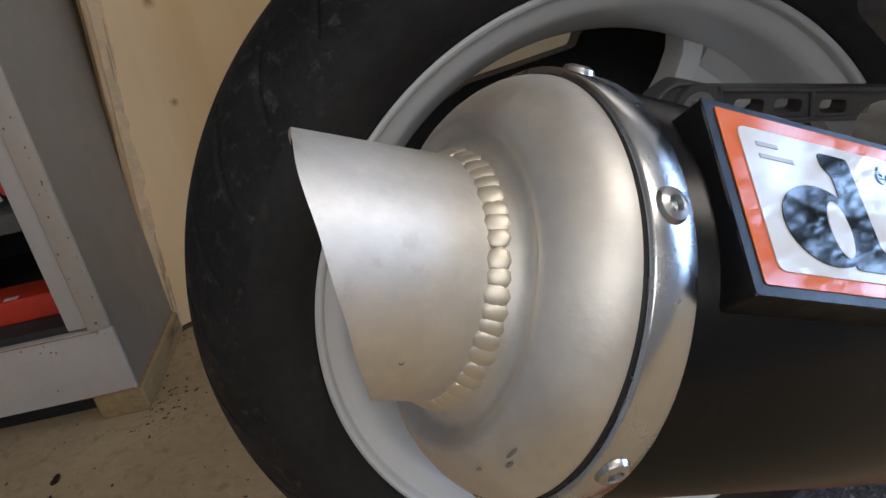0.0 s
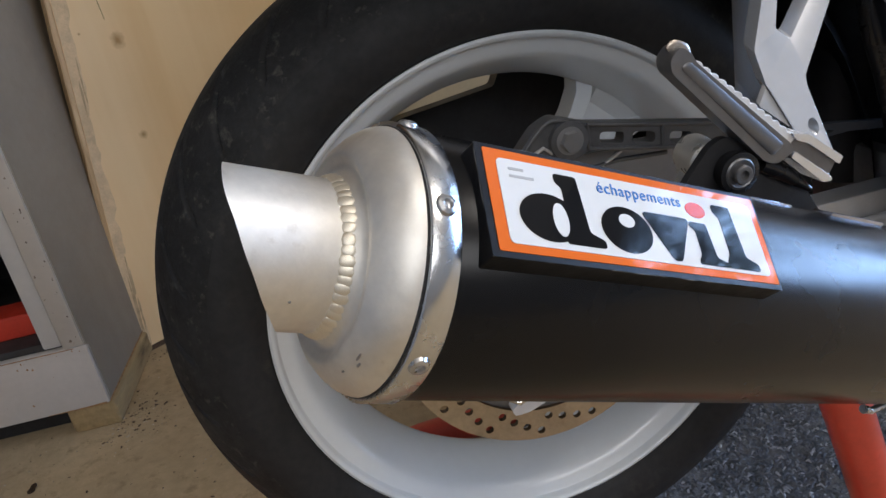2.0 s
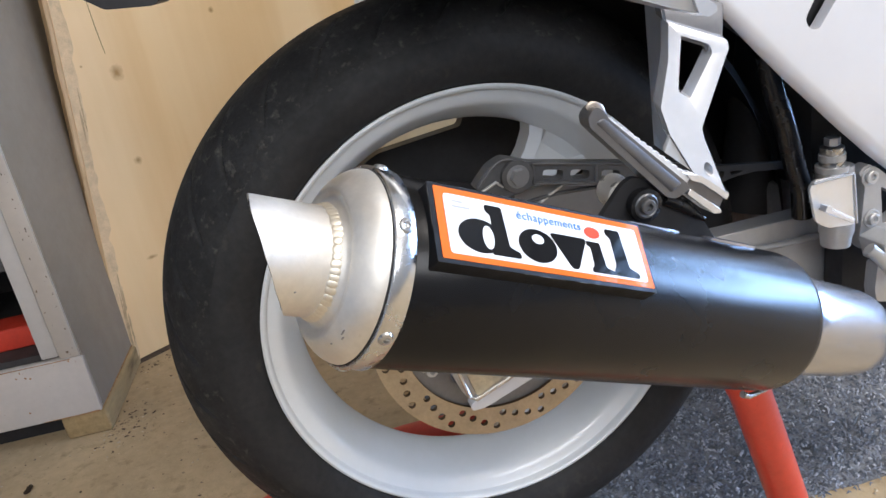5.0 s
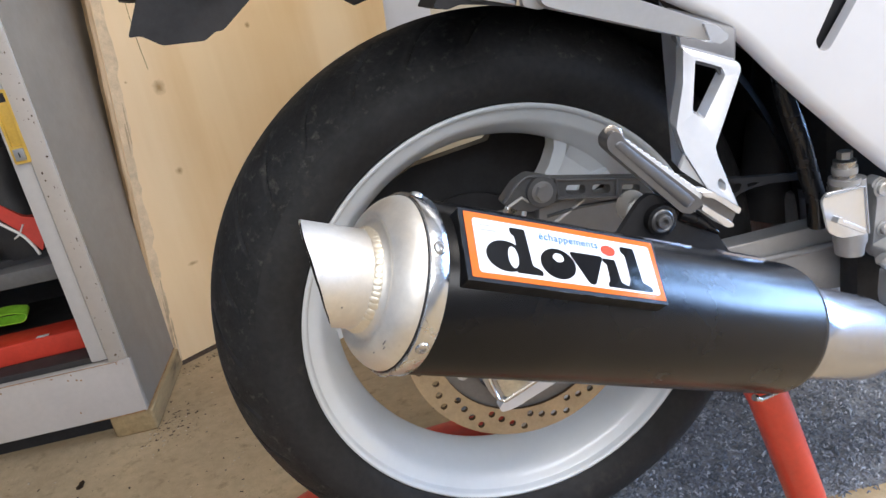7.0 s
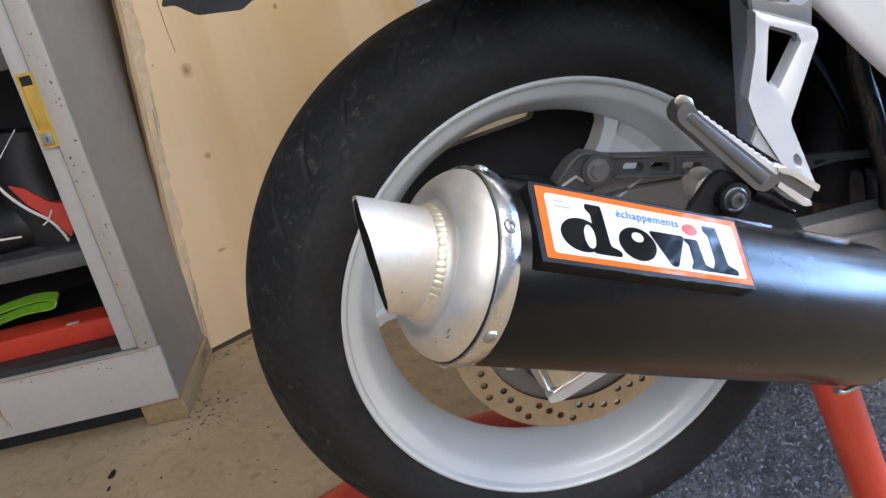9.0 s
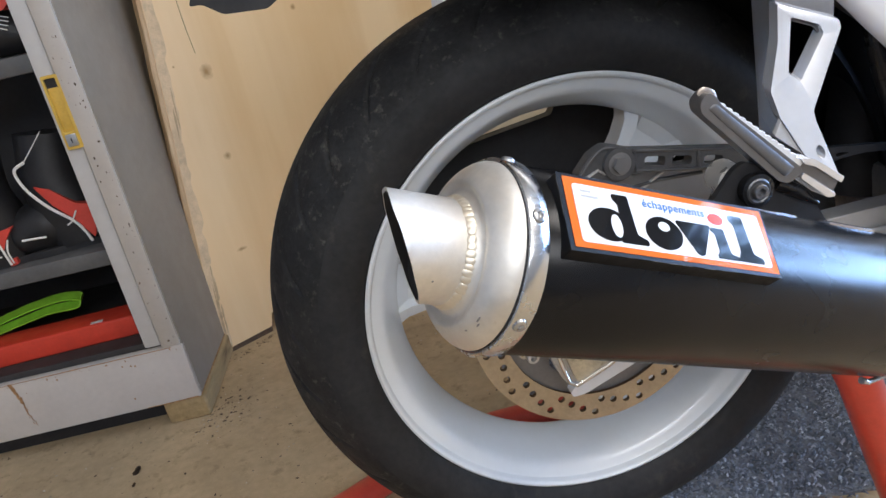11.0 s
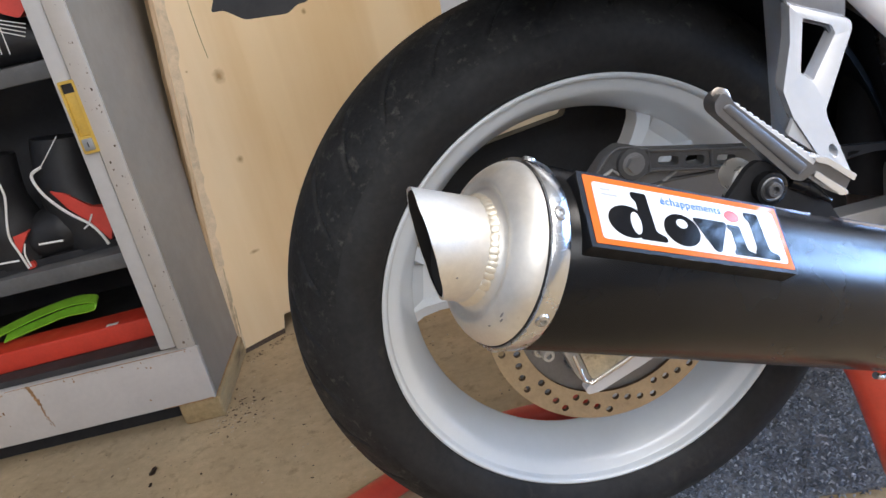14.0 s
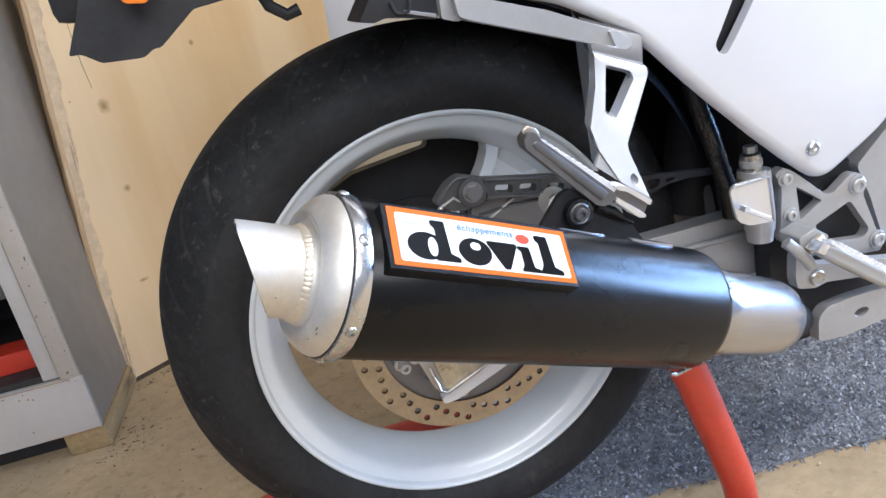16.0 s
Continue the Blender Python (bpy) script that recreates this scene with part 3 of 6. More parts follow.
    bm = plate(circ(0.1020, 72), 0.005, [circ(0.045, 32)] + [ring2(0.068 * math.cos(radians(60 * k + 12)), 0.068 * math.sin(radians(60 * k + 12)), 0.012, 12) for k in range(6)], 0.001, to3=lambda u, v, w: (w - 0.0985, u, v))
    part("disc_carrier", bm, M_CARRIER, rim, "grey disc carrier")
    for k in range(6):
        a = radians(60 * k + 42)
        part("bolt", socketbolt(0.0075, 0.008), M_BOLT, rim, m=WHEEL @ Matrix.Translation((-0.0985, 0.086 * math.cos(a), 0.086 * math.sin(a))))
    part("axle_nut", lathe([(-0.118, 0.006), (-0.118, 0.014), (-0.110, 0.017), (-0.09, 0.017)], 6), M_BOLT, rim, smooth=False)
    return rim


rear_wheel = build_wheel()

# muffler: frame with x along its axis from the outlet to the front, y away from the camera side
AX = Vector((1.0, 0.21327, -0.505)).normalized()
AY = Vector((0, 0, 1)).cross(AX).normalized()
AZ = AX.cross(AY)
MUF = Matrix(((AX.x, AY.x, AZ.x, -0.1), (AX.y, AY.y, AZ.y, -0.3803), (AX.z, AY.z, AZ.z, 0.5236), (0, 0, 0, 1)))
RB = 0.0528


def build_muffler():
    body = lathe([(-0.060, RB - 0.002), (-0.058, RB), (0.05, RB - 0.0001), (0.265, RB - 0.0005), (0.2695, RB - 0.0012), (0.2715, RB - 0.0030), (0.272, RB - 0.006), (0.2715, RB - 0.016)], 128)
    sleeve = part("muffler", body, M_SLEEVE, bike, "satin black cylindrical muffler sleeve", MUF, angle=50)
    cap = [(-0.0640, RB - 0.0005), (-0.0665, RB - 0.0006), (-0.0690, RB - 0.0011), (-0.0720, RB - 0.0022), (-0.0750, RB - 0.0042), (-0.0775, RB - 0.0064), (-0.0800, RB - 0.0092), (-0.0818, RB - 0.0122),
           (-0.0823, 0.0393), (-0.0818, 0.0380), (-0.0806, 0.0364), (-0.0799, 0.0350), (-0.0803, 0.0335), (-0.0823, 0.0319), (-0.0847, 0.0304), (-0.0845, 0.0285)]
    part("end_cap", lathe(cap, 128), M_BRUSHED, sleeve, "brushed aluminium domed end cap with small dents", angle=60)
    # outlet with a slanted cut
    segs, RT = 96, 0.0291
    bm = bmesh.new()
    rings = []
    for rr, front in ((RT, False), (RT, True), (RT - 0.0018, True), (RT - 0.0018, False)):
        ring = []
        for k in range(segs):
            a = 2 * math.pi * k / segs
            y, z = rr * math.cos(a), rr * math.sin(a)
            s = -0.1118 - 0.535 * z + 0.195 * y if front else (-0.0815 if rr == RT else -0.07)
            ring.append(bm.verts.new((s + (0.0014 * max(0.0, (z / rr - 0.80) / 0.20) ** 2 + 0.00022 * math.sin(7.3 * a + 1.0) * math.sin(3.1 * a) if front else 0.0), y, z)))
        rings.append(ring)
    for p, q in zip(rings, rings[1:]):
        for k in range(segs):
            bm.faces.new((p[k], p[(k + 1) % segs], q[(k + 1) % segs], q[k]))
    for f in bm.faces:
        f.material_index = 1 if all((v.co.y ** 2 + v.co.z ** 2) ** 0.5 < RT - 0.001 for v in f.verts) else 0
    part("outlet_pipe", bm, [M_BRUSHED, M_TUBE_IN], sleeve, "slash-cut brushed aluminium outlet pipe", angle=60)
    part("outlet_bore", lathe([(-0.0955, 0.001), (-0.0955, 0.0279), (-0.094, 0.0281), (-0.0935, 0.001)], 48), M_TUBE_IN, sleeve, "sooty black bore")
    # weld: overlapping beads
    for k in range(52):
        a = 2 * math.pi * k / 52 + random.uniform(-0.02, 0.02)
        bm = bmesh.new()
        bmesh.ops.create_uvsphere(bm, u_segments=8, v_segments=6, radius=1)
        m = MUF @ Matrix.Rotation(a, 4, "X") @ Matrix.Translation((-0.0856 + random.uniform(-0.0003, 0.0003), 0, RT + 0.0008)) @ Matrix.Rotation(-0.40, 4, "Y") @ Matrix.Rotation(random.uniform(-0.25, 0.05), 4, "Z") @ Matrix.Diagonal((0.0031 + random.uniform(-0.0005, 0.0005), 0.0026 + random.uniform(-0.0003, 0.0003), 0.0009, 1))
        if k == 0:
            first = part("weld_bead", bm, M_WELD, sleeve, "rippled weld metal", m)
        else:
            bm.free()
            link("weld_bead", first.data, M_WELD, sleeve, "", m, smooth=False)
    # strap with rivets
    strap = part("strap", lathe([(-0.0665, RB - 0.0004), (-0.0665, RB + 0.0010), (-0.0660, RB + 0.0014), (-0.0555, RB + 0.0014), (-0.0550, RB + 0.0010), (-0.0550, RB - 0.0004)], 128, closed=True), M_CHROME, sleeve, "polished steel strap", angle=60)
    part("seal", lathe([(-0.0676, RB - 0.004), (-0.0675, RB - 0.0006), (-0.0671, RB - 0.0003), (-0.0664, RB - 0.0004), (-0.0660, RB - 0.004)], 96, closed=True), M_BLACK, sleeve, "thin black sealing line", MUF @ Matrix.Translation((-0.0670, 0, 0)) @ Matrix.Rotation(0.009, 4, "Y") @ Matrix.Translation((0.0670, 0, 0)))
    for deg in (90, 142.5, 204, 260, 315, 25):
        a = radians(deg)
        rivet = lathe([(0, 0.0001), (0.0006, 0.0012), (0.0006, 0.0018), (0.0022, 0.0022), (0.0024, 0.0026), (0.0017, 0.0044), (0.0003, 0.0052), (-0.001, 0.0052)][::-1], 24)
        m = MUF @ Matrix.Rotation(a, 4, "X") @ Matrix.Translation((-0.0608, RB + 0.0010, 0)) @ pose(0, 0, 0, 0, 0, 90) @ Matrix.Diagonal((0.85, 0.8, 0.8, 1))
        part("rivet", rivet, M_BOLT, strap, m=m)
    # small scuffs on the dome
    for deg, at, rad, ln in ((200.2, -0.1024, 0.0291, 0.0006), (212, -0.0785, 0.0456, 0.0022), (216, -0.0775, 0.0467, 0.0014), (228, -0.0792, 0.0448, 0.0007)):
        bm = bmesh.new()
        bmesh.ops.create_uvsphere(bm, u_segments=10, v_segments=6, radius=1)
        part("dirt_mark", bm, M_PEG, sleeve, "", MUF @ Matrix.Rotation(radians(deg), 4, "X") @ Matrix.Translation((at, rad, 0)) @ Matrix.Diagonal((0.0006, 0.0004, ln, 1)))
    # front reducer and link pipe
    cone = lathe([(0.266, 0.034), (0.270, 0.0375), (0.287, 0.0376), (0.2875, 0.0372), (0.300, 0.0362)], 96)
    part("front_collar", cone, M_PIPE, sleeve, "satin steel collar", angle=50)
    inv = MUF.inverted()
    p0 = Vector((0.2868, 0, 0))
    path = [p0, Vector((0.312, 0, 0.0)), inv @ Vector((0.2420, -0.291, 0.3450)), inv @ Vector((0.266, -0.270, 0.3280)), inv @ Vector((0.300, -0.222, 0.300)), inv @ Vector((0.37, -0.16, 0.25))]
    part("link_pipe", tube(path, [0.0384, 0.0384, 0.0382, 0.0370, 0.032, 0.026], 40, smooth=8), M_PIPE, sleeve, "satin steel link pipe")
    part("pipe_seam", lathe([(0.3010, 0.0383), (0.3015, 0.0388), (0.3022, 0.0390), (0.3030, 0.0388), (0.3035, 0.0383)], 64), M_PEG, sleeve, "dull weld seam round the pipe")
    part("clamp_tab", tube([(0.252, -0.019, -RB + 0.0008), (0.260, -0.019, -RB - 0.0002), (0.2725, -0.022, -RB + 0.0070)], [0.0028, 0.0022, 0.0014], 10), M_BOLT, sleeve, "small bright clamp end")
    return sleeve


muffler = build_muffler()

# badge plate on the sleeve: u along the sleeve, v down the face, w outward
NRM = (AY * math.cos(radians(138)) + AZ * math.sin(radians(138))).normalized()
DWN = AX.cross(NRM)
BADGE = Matrix(((AX.x, DWN.x, NRM.x, -0.1), (AX.y, DWN.y, NRM.y, -0.3803), (AX.z, DWN.z, NRM.z, 0.5236), (0, 0, 0, 1)))
FACE = 0.0572


def on_badge(lift):
    return lambda u, v, w: (u, v, FACE + lift + w)


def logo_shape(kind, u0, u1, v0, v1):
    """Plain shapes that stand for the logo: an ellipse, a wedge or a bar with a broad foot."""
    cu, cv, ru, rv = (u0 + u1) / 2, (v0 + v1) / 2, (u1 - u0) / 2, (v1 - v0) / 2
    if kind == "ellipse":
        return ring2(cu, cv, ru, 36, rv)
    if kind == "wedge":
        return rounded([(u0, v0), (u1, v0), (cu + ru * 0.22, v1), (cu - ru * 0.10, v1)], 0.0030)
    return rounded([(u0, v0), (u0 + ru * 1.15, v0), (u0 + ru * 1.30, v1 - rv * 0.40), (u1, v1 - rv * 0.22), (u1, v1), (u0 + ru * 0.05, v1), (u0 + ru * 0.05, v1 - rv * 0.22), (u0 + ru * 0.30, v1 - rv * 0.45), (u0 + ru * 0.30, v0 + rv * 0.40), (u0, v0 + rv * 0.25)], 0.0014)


def build_badge():
    wide = rounded([(-0.0478, -0.0222), (0.0978, -0.0222), (0.0975, 0.0232), (-0.0478, 0.0232)], 0.0012)
    base = part("badge_plate", plate(wide, 0.0115, bev=0.0006, to3=lambda u, v, w: (u, v, FACE - 0.0115 + w)), M_BADGE, muffler, "black badge plate with worn edges", BADGE)
    part("orange_border", flat(rounded([(-0.0447, -0.0203), (0.0963, -0.0203), (0.0963, 0.0208), (-0.0447, 0.0208)], 0.0008), 0.0003, on_badge(0)), M_STICK_ORANGE, base, "glossy orange sticker border")
    part("white_field", flat(rounded([(-0.0398, -0.0166), (0.0922, -0.0166), (0.0922, 0.0176), (-0.0398, 0.0176)], 0.0025), 0.0003, on_badge(0.0003)), M_STICK_WHITE, base, "glossy white sticker field")
    # worn, slightly frayed edge round the face; its grey also paints the edge sheen
    rr = random.Random(5)
    corners = [(-0.0476, -0.0220), (0.0976, -0.0220), (0.0973, 0.0230), (-0.0476, 0.0230)]
    for (a0, b0), (a1, b1) in zip(corners, corners[1:] + corners[:1]):
        n = max(4, int(math.hypot(a1 - a0, b1 - b0) / 0.004))
        line = [(a0 + (a1 - a0) * k / n + rr.uniform(-0.00025, 0.00025), b0 + (b1 - b0) * k / n + rr.uniform(-0.00025, 0.00025), FACE - 0.0004) for k in range(n + 1)]
        part("worn_edge", tube(line, [rr.uniform(0.00015, 0.00045) for _ in line], 6), M_SCUFF_SHEEN, base, "scuffed grey edge with painted sheen", BADGE)
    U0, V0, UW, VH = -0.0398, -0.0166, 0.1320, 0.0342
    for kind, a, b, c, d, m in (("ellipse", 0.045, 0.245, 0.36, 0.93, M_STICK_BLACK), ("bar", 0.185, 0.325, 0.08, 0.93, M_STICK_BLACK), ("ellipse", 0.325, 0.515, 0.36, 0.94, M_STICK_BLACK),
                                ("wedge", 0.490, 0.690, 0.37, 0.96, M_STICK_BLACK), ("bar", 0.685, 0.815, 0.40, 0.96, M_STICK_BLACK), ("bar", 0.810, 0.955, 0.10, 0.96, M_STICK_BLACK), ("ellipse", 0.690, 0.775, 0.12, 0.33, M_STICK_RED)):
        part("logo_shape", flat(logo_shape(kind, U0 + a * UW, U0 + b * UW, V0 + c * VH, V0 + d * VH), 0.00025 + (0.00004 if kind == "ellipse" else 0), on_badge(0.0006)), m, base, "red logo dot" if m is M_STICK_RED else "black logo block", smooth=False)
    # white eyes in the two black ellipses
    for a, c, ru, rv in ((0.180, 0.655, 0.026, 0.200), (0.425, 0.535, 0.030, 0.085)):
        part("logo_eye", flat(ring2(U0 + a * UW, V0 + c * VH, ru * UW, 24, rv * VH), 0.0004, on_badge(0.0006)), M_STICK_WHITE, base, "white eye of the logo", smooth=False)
    for v in (0.10, 0.19):
        part("print_bar", flat([(U0 + 0.035 * UW, V0 + v * VH), (U0 + (0.085 if v < 0.15 else 0.115) * UW, V0 + v * VH), (U0 + (0.085 if v < 0.15 else 0.115) * UW, V0 + (v + 0.03) * VH), (U0 + 0.035 * UW, V0 + (v + 0.03) * VH)], 0.0002, on_badge(0.0006)), M_STICK_GREY, base, "faint grey small print", smooth=False)
    cu = bpy.data.curves.new("word", "FONT")
    cu.body, cu.size, cu.extrude, cu.space_character = "échappements", 0.0070, 0.00015, 1.10
    tmp = new("word", cu)
    bpy.context.view_layer.update()
    me = bpy.data.meshes.new_from_object(tmp.evaluated_get(bpy.context.evaluated_depsgraph_get()))
    bpy.data.objects.remove(tmp)
    wide = max(v.co.x for v in me.vertices)
    k = 0.335 * UW / wide
    for v in me.vertices:
        v.co = Vector((U0 + 0.338 * UW + v.co.x * k, V0 + 0.215 * VH - v.co.y * k, FACE + 0.0008 + v.co.z))
    link("printed_word", me, M_STICK_BLUE, base, "blue printed word", smooth=False)


build_badge()


def build_sleeve_mount():
    """Bright ends of the clamp bands that show over the top of the sleeve."""
    for s0, s1, deg, lift in ((0.118, 0.162, 84, 0.0003), (0.190, 0.236, 88, 0.0010)):
        bm = box(s0, -0.006, RB - 0.002, s1, 0.006, RB + lift, 0.0003)
        part("band_end", bm, M_PIPE, muffler, "bright clamp band end", MUF @ Matrix.Rotation(radians(deg - 90), 4, "X"))


build_sleeve_mount()


def flat_y(y):
    """Plates that stand in a plane across the bike at y, with their thickness away from the near side."""
    return lambda u, v, w: (u, y + w, v)


# passenger footrest hanger: leans outward towards its foot
def hang(u, v, w):
    return (u, -0.225 - (0.604 - v) * 0.42 + w * 0.92, v + w * 0.39)


def build_hanger():
    outline = [(0.1412, 0.6168), (0.1868, 0.5955), (0.1865, 0.5895), (0.1451, 0.5368), (0.1446, 0.5298), (0.1502, 0.4885), (0.1270, 0.5082), (0.1174, 0.5360), (0.1157, 0.5575), (0.1326, 0.5900)]
    window = [(0.1488, 0.6054), (0.1703, 0.5952), (0.1713, 0.5885), (0.1417, 0.5592), (0.1338, 0.5668)]
    eye = ring2(0.1412, 0.5072, 0.0036, 14, 0.0052)
    ob = part("footrest_hanger", plate(rounded(outline, 0.002), 0.012, [rounded(window, 0.002), eye], 0.0012, hang), M_HANGER, bike, "satin bright aluminium passenger footrest hanger", angle=25)
    # side flange running back from the left edge; its greyer metal stands for shade
    front = [hang(u, v, 0.003) for u, v in ((0.1425, 0.6300), (0.1412, 0.6168), (0.1326, 0.5900), (0.1160, 0.5575), (0.1176, 0.5360), (0.1096, 0.5262), (0.1270, 0.5082))]
    back = [(0.144, -0.180, z) for z in (0.655, 0.640, 0.605, 0.570, 0.545, 0.525, 0.510)]
    bm = bmesh.new()
    fv, bv = [bm.verts.new(q) for q in front], [bm.verts.new(q) for q in back]
    for k in range(len(fv) - 1):
        bm.faces.new((fv[k], fv[k + 1], bv[k + 1], bv[k]))
    bmesh.ops.solidify(bm, geom=bm.faces[:], thickness=-0.004)
    part("hanger_web", bm, M_SILVER, ob, "cast side web, greyed for shade", angle=20)
    # upper end coloured dark to paint the rail's shadow on it
    part("hanger_top", plate(rounded([(0.1400, 0.6150), (0.1870, 0.5935), (0.1960, 0.6180), (0.1440, 0.6420)], 0.002), 0.010, (), 0.001, lambda u, v, w: hang(u, v, w + 0.008)), M_PEG_DARK, ob, "upper end of the hanger, darkened for the rail's shadow")
    part("hanger_facet", plate(rounded([(0.1175, 0.5358), (0.1092, 0.5262), (0.1274, 0.5082)], 0.0008), 0.004, (), 0.0006, lambda u, v, w: hang(u, v, w + 0.0006)), M_SILVER, ob, "grey folded facet")
    part("facet_seam", tube([hang(0.1175, 0.5362, -0.0002), hang(0.1275, 0.5080, -0.0002), hang(0.1500, 0.4888, -0.0002)], 0.0006, 8), M_PEG_DARK, ob, "dark fold line")
    # ledge takes the dark metal to carry its shading
    ledge = [(0.1490, 0.6052), (0.1702, 0.5950), (0.1711, 0.5885), (0.1686, 0.5868), (0.1674, 0.5920), (0.1480, 0.6012)]
    part("window_ledge", plate(rounded(ledge, 0.0006), 0.004, (), 0.0006, lambda u, v, w: hang(u, v, w + 0.005)), M_PEG_DARK, ob, "ledge inside the opening, darkened for shade")
    return ob


hanger = build_hanger()


def build_passenger_footrest():
    """Folded footrest: dark ribbed bar, bright scalloped tread along its upper edge, and the forked hinge at its root."""
    face = flat_y(-0.2885)
    outline = [(0.0346, 0.5678), (0.0343, 0.5752), (0.0408, 0.5812), (0.0468, 0.5770), (0.0500, 0.5705), (0.1086, 0.5090), (0.1098, 0.5040), (0.0984, 0.4992), (0.0905, 0.5025)]
    ob = part("passenger_footrest", plate(rounded(outline, 0.003), 0.016, (), 0.0030, face), M_PEG_DARK, bike, "folded dark cast footrest with bright toothed edge", angle=40)
    # a raised flat rib along the bar
    rib = [(0.0395, 0.5700), (0.0455, 0.5725), (0.1035, 0.5100), (0.0950, 0.5050)]
    part("rib", plate(rounded(rib, 0.003), 0.004, (), 0.0005, flat_y(-0.2891)), M_PEG_DARK, ob, angle=60)
    a, b = Vector((0.0496, 0.5700)), Vector((0.1086, 0.5086))
    d = (b - a).normalized()
    n = Vector((-d.y, d.x))
    edge = [a - n * 0.001]
    for i in range(13):
        f = i / 13
        h = 0.0026 + 0.0036 * f
        edge += [a + (b - a) * f + n * (h - 0.0014), a + (b - a) * (f + 0.025) + n * h, a + (b - a) * (f + 0.05) + n * h, a + (b - a) * (f + 0.072) + n * (h - 0.0014)]
    edge += [b + n * 0.0060, b - n * 0.001]
    part("tread", plate([tuple(q) for q in edge], 0.013, (), 0.0004, flat_y(-0.2868)), M_BITE, ob, "bright toothed tread", angle=25)
    part("tip", tube([(0.0372, -0.281, 0.5790), (0.0408, -0.281, 0.5805), (0.0466, -0.281, 0.5768), (0.0497, -0.281, 0.5712)], [0.0006, 0.0012, 0.0014, 0.0007], 12, smooth=4, flat=3.0), M_BRONZE, ob, "worn bronze-coloured tip")
    # dark plate fills the slot between the prongs
    fork = part("hinge_fork", plate(rounded([(0.1083, 0.5150), (0.1196, 0.5120), (0.1420, 0.4928), (0.1345, 0.4800), (0.1289, 0.4806), (0.1073, 0.5014)], 0.0015), 0.016, (), 0.001, flat_y(-0.286)), M_PEG_DARK, ob, "dark plate in place of the slot between the prongs", angle=25)
    for q in ([(0.1083, 0.5157), (0.1196, 0.5126), (0.1429, 0.4928), (0.1402, 0.4886), (0.1192, 0.5072), (0.1112, 0.5106)], [(0.1073, 0.5012), (0.1098, 0.5046), (0.1312, 0.4856), (0.1352, 0.4816), (0.1350, 0.4792), (0.1289, 0.4799)]):
        part("prong", plate(rounded(q, 0.0012), 0.019, (), 0.0010, flat_y(-0.2895)), M_HANGER, fork, "bright hinge prong", angle=25)
    part("hinge_pin", tube([(0.0932, -0.280, 0.4990), (0.1078, -0.282, 0.4895), (0.1232, -0.285, 0.4758)], [0.0060, 0.0052, 0.0018], 14), M_GLOSS_BLACK, ob, "dark tapered hinge pin")


build_passenger_footrest()


def build_peg(root, tip, width, name, label, teeth=15, metal=M_PEG):
    """A folded footrest: a dark rounded bar with a bright toothed tread along its upper edge, from its hinge to its tip."""
    a, b = Vector(root), Vector(tip)
    d = (b - a).normalized()
    out = Vector((0, -1, 0))
    out = (out - d * out.dot(d)).normalized()
    up = d.cross(out)
    up = up if up.z > 0 else -up
    L = (b - a).length
    m = Matrix(((d.x, out.x, up.x, a.x), (d.y, out.y, up.y, a.y), (d.z, out.z, up.z, a.z), (0, 0, 0, 1)))
    bm, rings = bmesh.new(), []
    for f in (0.0, 0.01, 0.04, 0.12, 0.3, 0.5, 0.7, 0.86, 0.94, 0.98, 1.0):
        end = min(1.0, 0.62 + 0.38 * math.sqrt(min(1, min(f, 1 - f) / 0.06)))
        ring = []
        for k in range(44):
            t = 2 * math.pi * k / 44
            ct, st = math.cos(t), math.sin(t)
            y = 0.0105 * end * math.copysign(abs(ct) ** 0.5, ct)
            z = width * 0.48 * end * math.copysign(abs(st) ** 0.5, st) * (1.0 if st > 0 or f < 0.6 else 1 - 0.25 * (f - 0.6) / 0.4) - width * 0.06
            groove = 0.0016 * math.exp(-((z / width + 0.10) / 0.08) ** 2) if ct > 0 and 0.03 < f < 0.95 else 0.0
            ring.append(bm.verts.new((f * L, y - groove, z)))
        rings.append(ring)
    for p, q in zip(rings, rings[1:]):
        for k in range(44):
            bm.faces.new((p[k], p[(k + 1) % 44], q[(k + 1) % 44], q[k]))
    bm.faces.new(rings[0])
    bm.faces.new(rings[-1])
    ob = part(name, bm, metal, bike, label, m, angle=60)
    tread = [(L * 0.02, width * 0.30), (L * 0.97, width * 0.30)]
    for i in range(teeth):
        u, st = L * (0.95 - 0.88 * i / teeth), L * 0.88 / teeth
        tread += [(u - st * 0.10, width * 0.64), (u - st * 0.38, width * 0.64), (u - st * 0.62, width * 0.42), (u - st * 0.86, width * 0.42)]
    tread += [(L * 0.02, width * 0.5)]
    part("tread", plate(tread, 0.019, (), 0.0005, lambda u, v, w: (u, w - 0.0095, v)), M_BITE, ob, "bright toothed tread", angle=25)
    part("tip", tube([(L * 0.94, 0, width * 0.30), (L * 0.99, 0, width * 0.26), (L * 1.015, 0, width * 0.12)], [width * 0.34, width * 0.32, width * 0.16], 20, smooth=3), M_HANGER, ob, "worn bright rounded tip", angle=60)
    part("hinge", box(-0.008, -0.008, -width * 0.40, 0.004, 0.009, width * 0.28, 0.003), M_HANGER, ob, "bright hinge block")
    return ob


# muffler mount: black tab, rubber bush and bolt, pale boss behind
mount = part("muffler_mount", plate(rounded([(0.031, 0.486), (0.060, 0.5175), (0.069, 0.5215), (0.083, 0.5155), (0.093, 0.503), (0.118, 0.486), (0.138, 0.450), (0.047, 0.455)], 0.004), 0.006, (), 0.001, flat_y(-0.280)), M_BLACK, bike, "black muffler mounting tab")
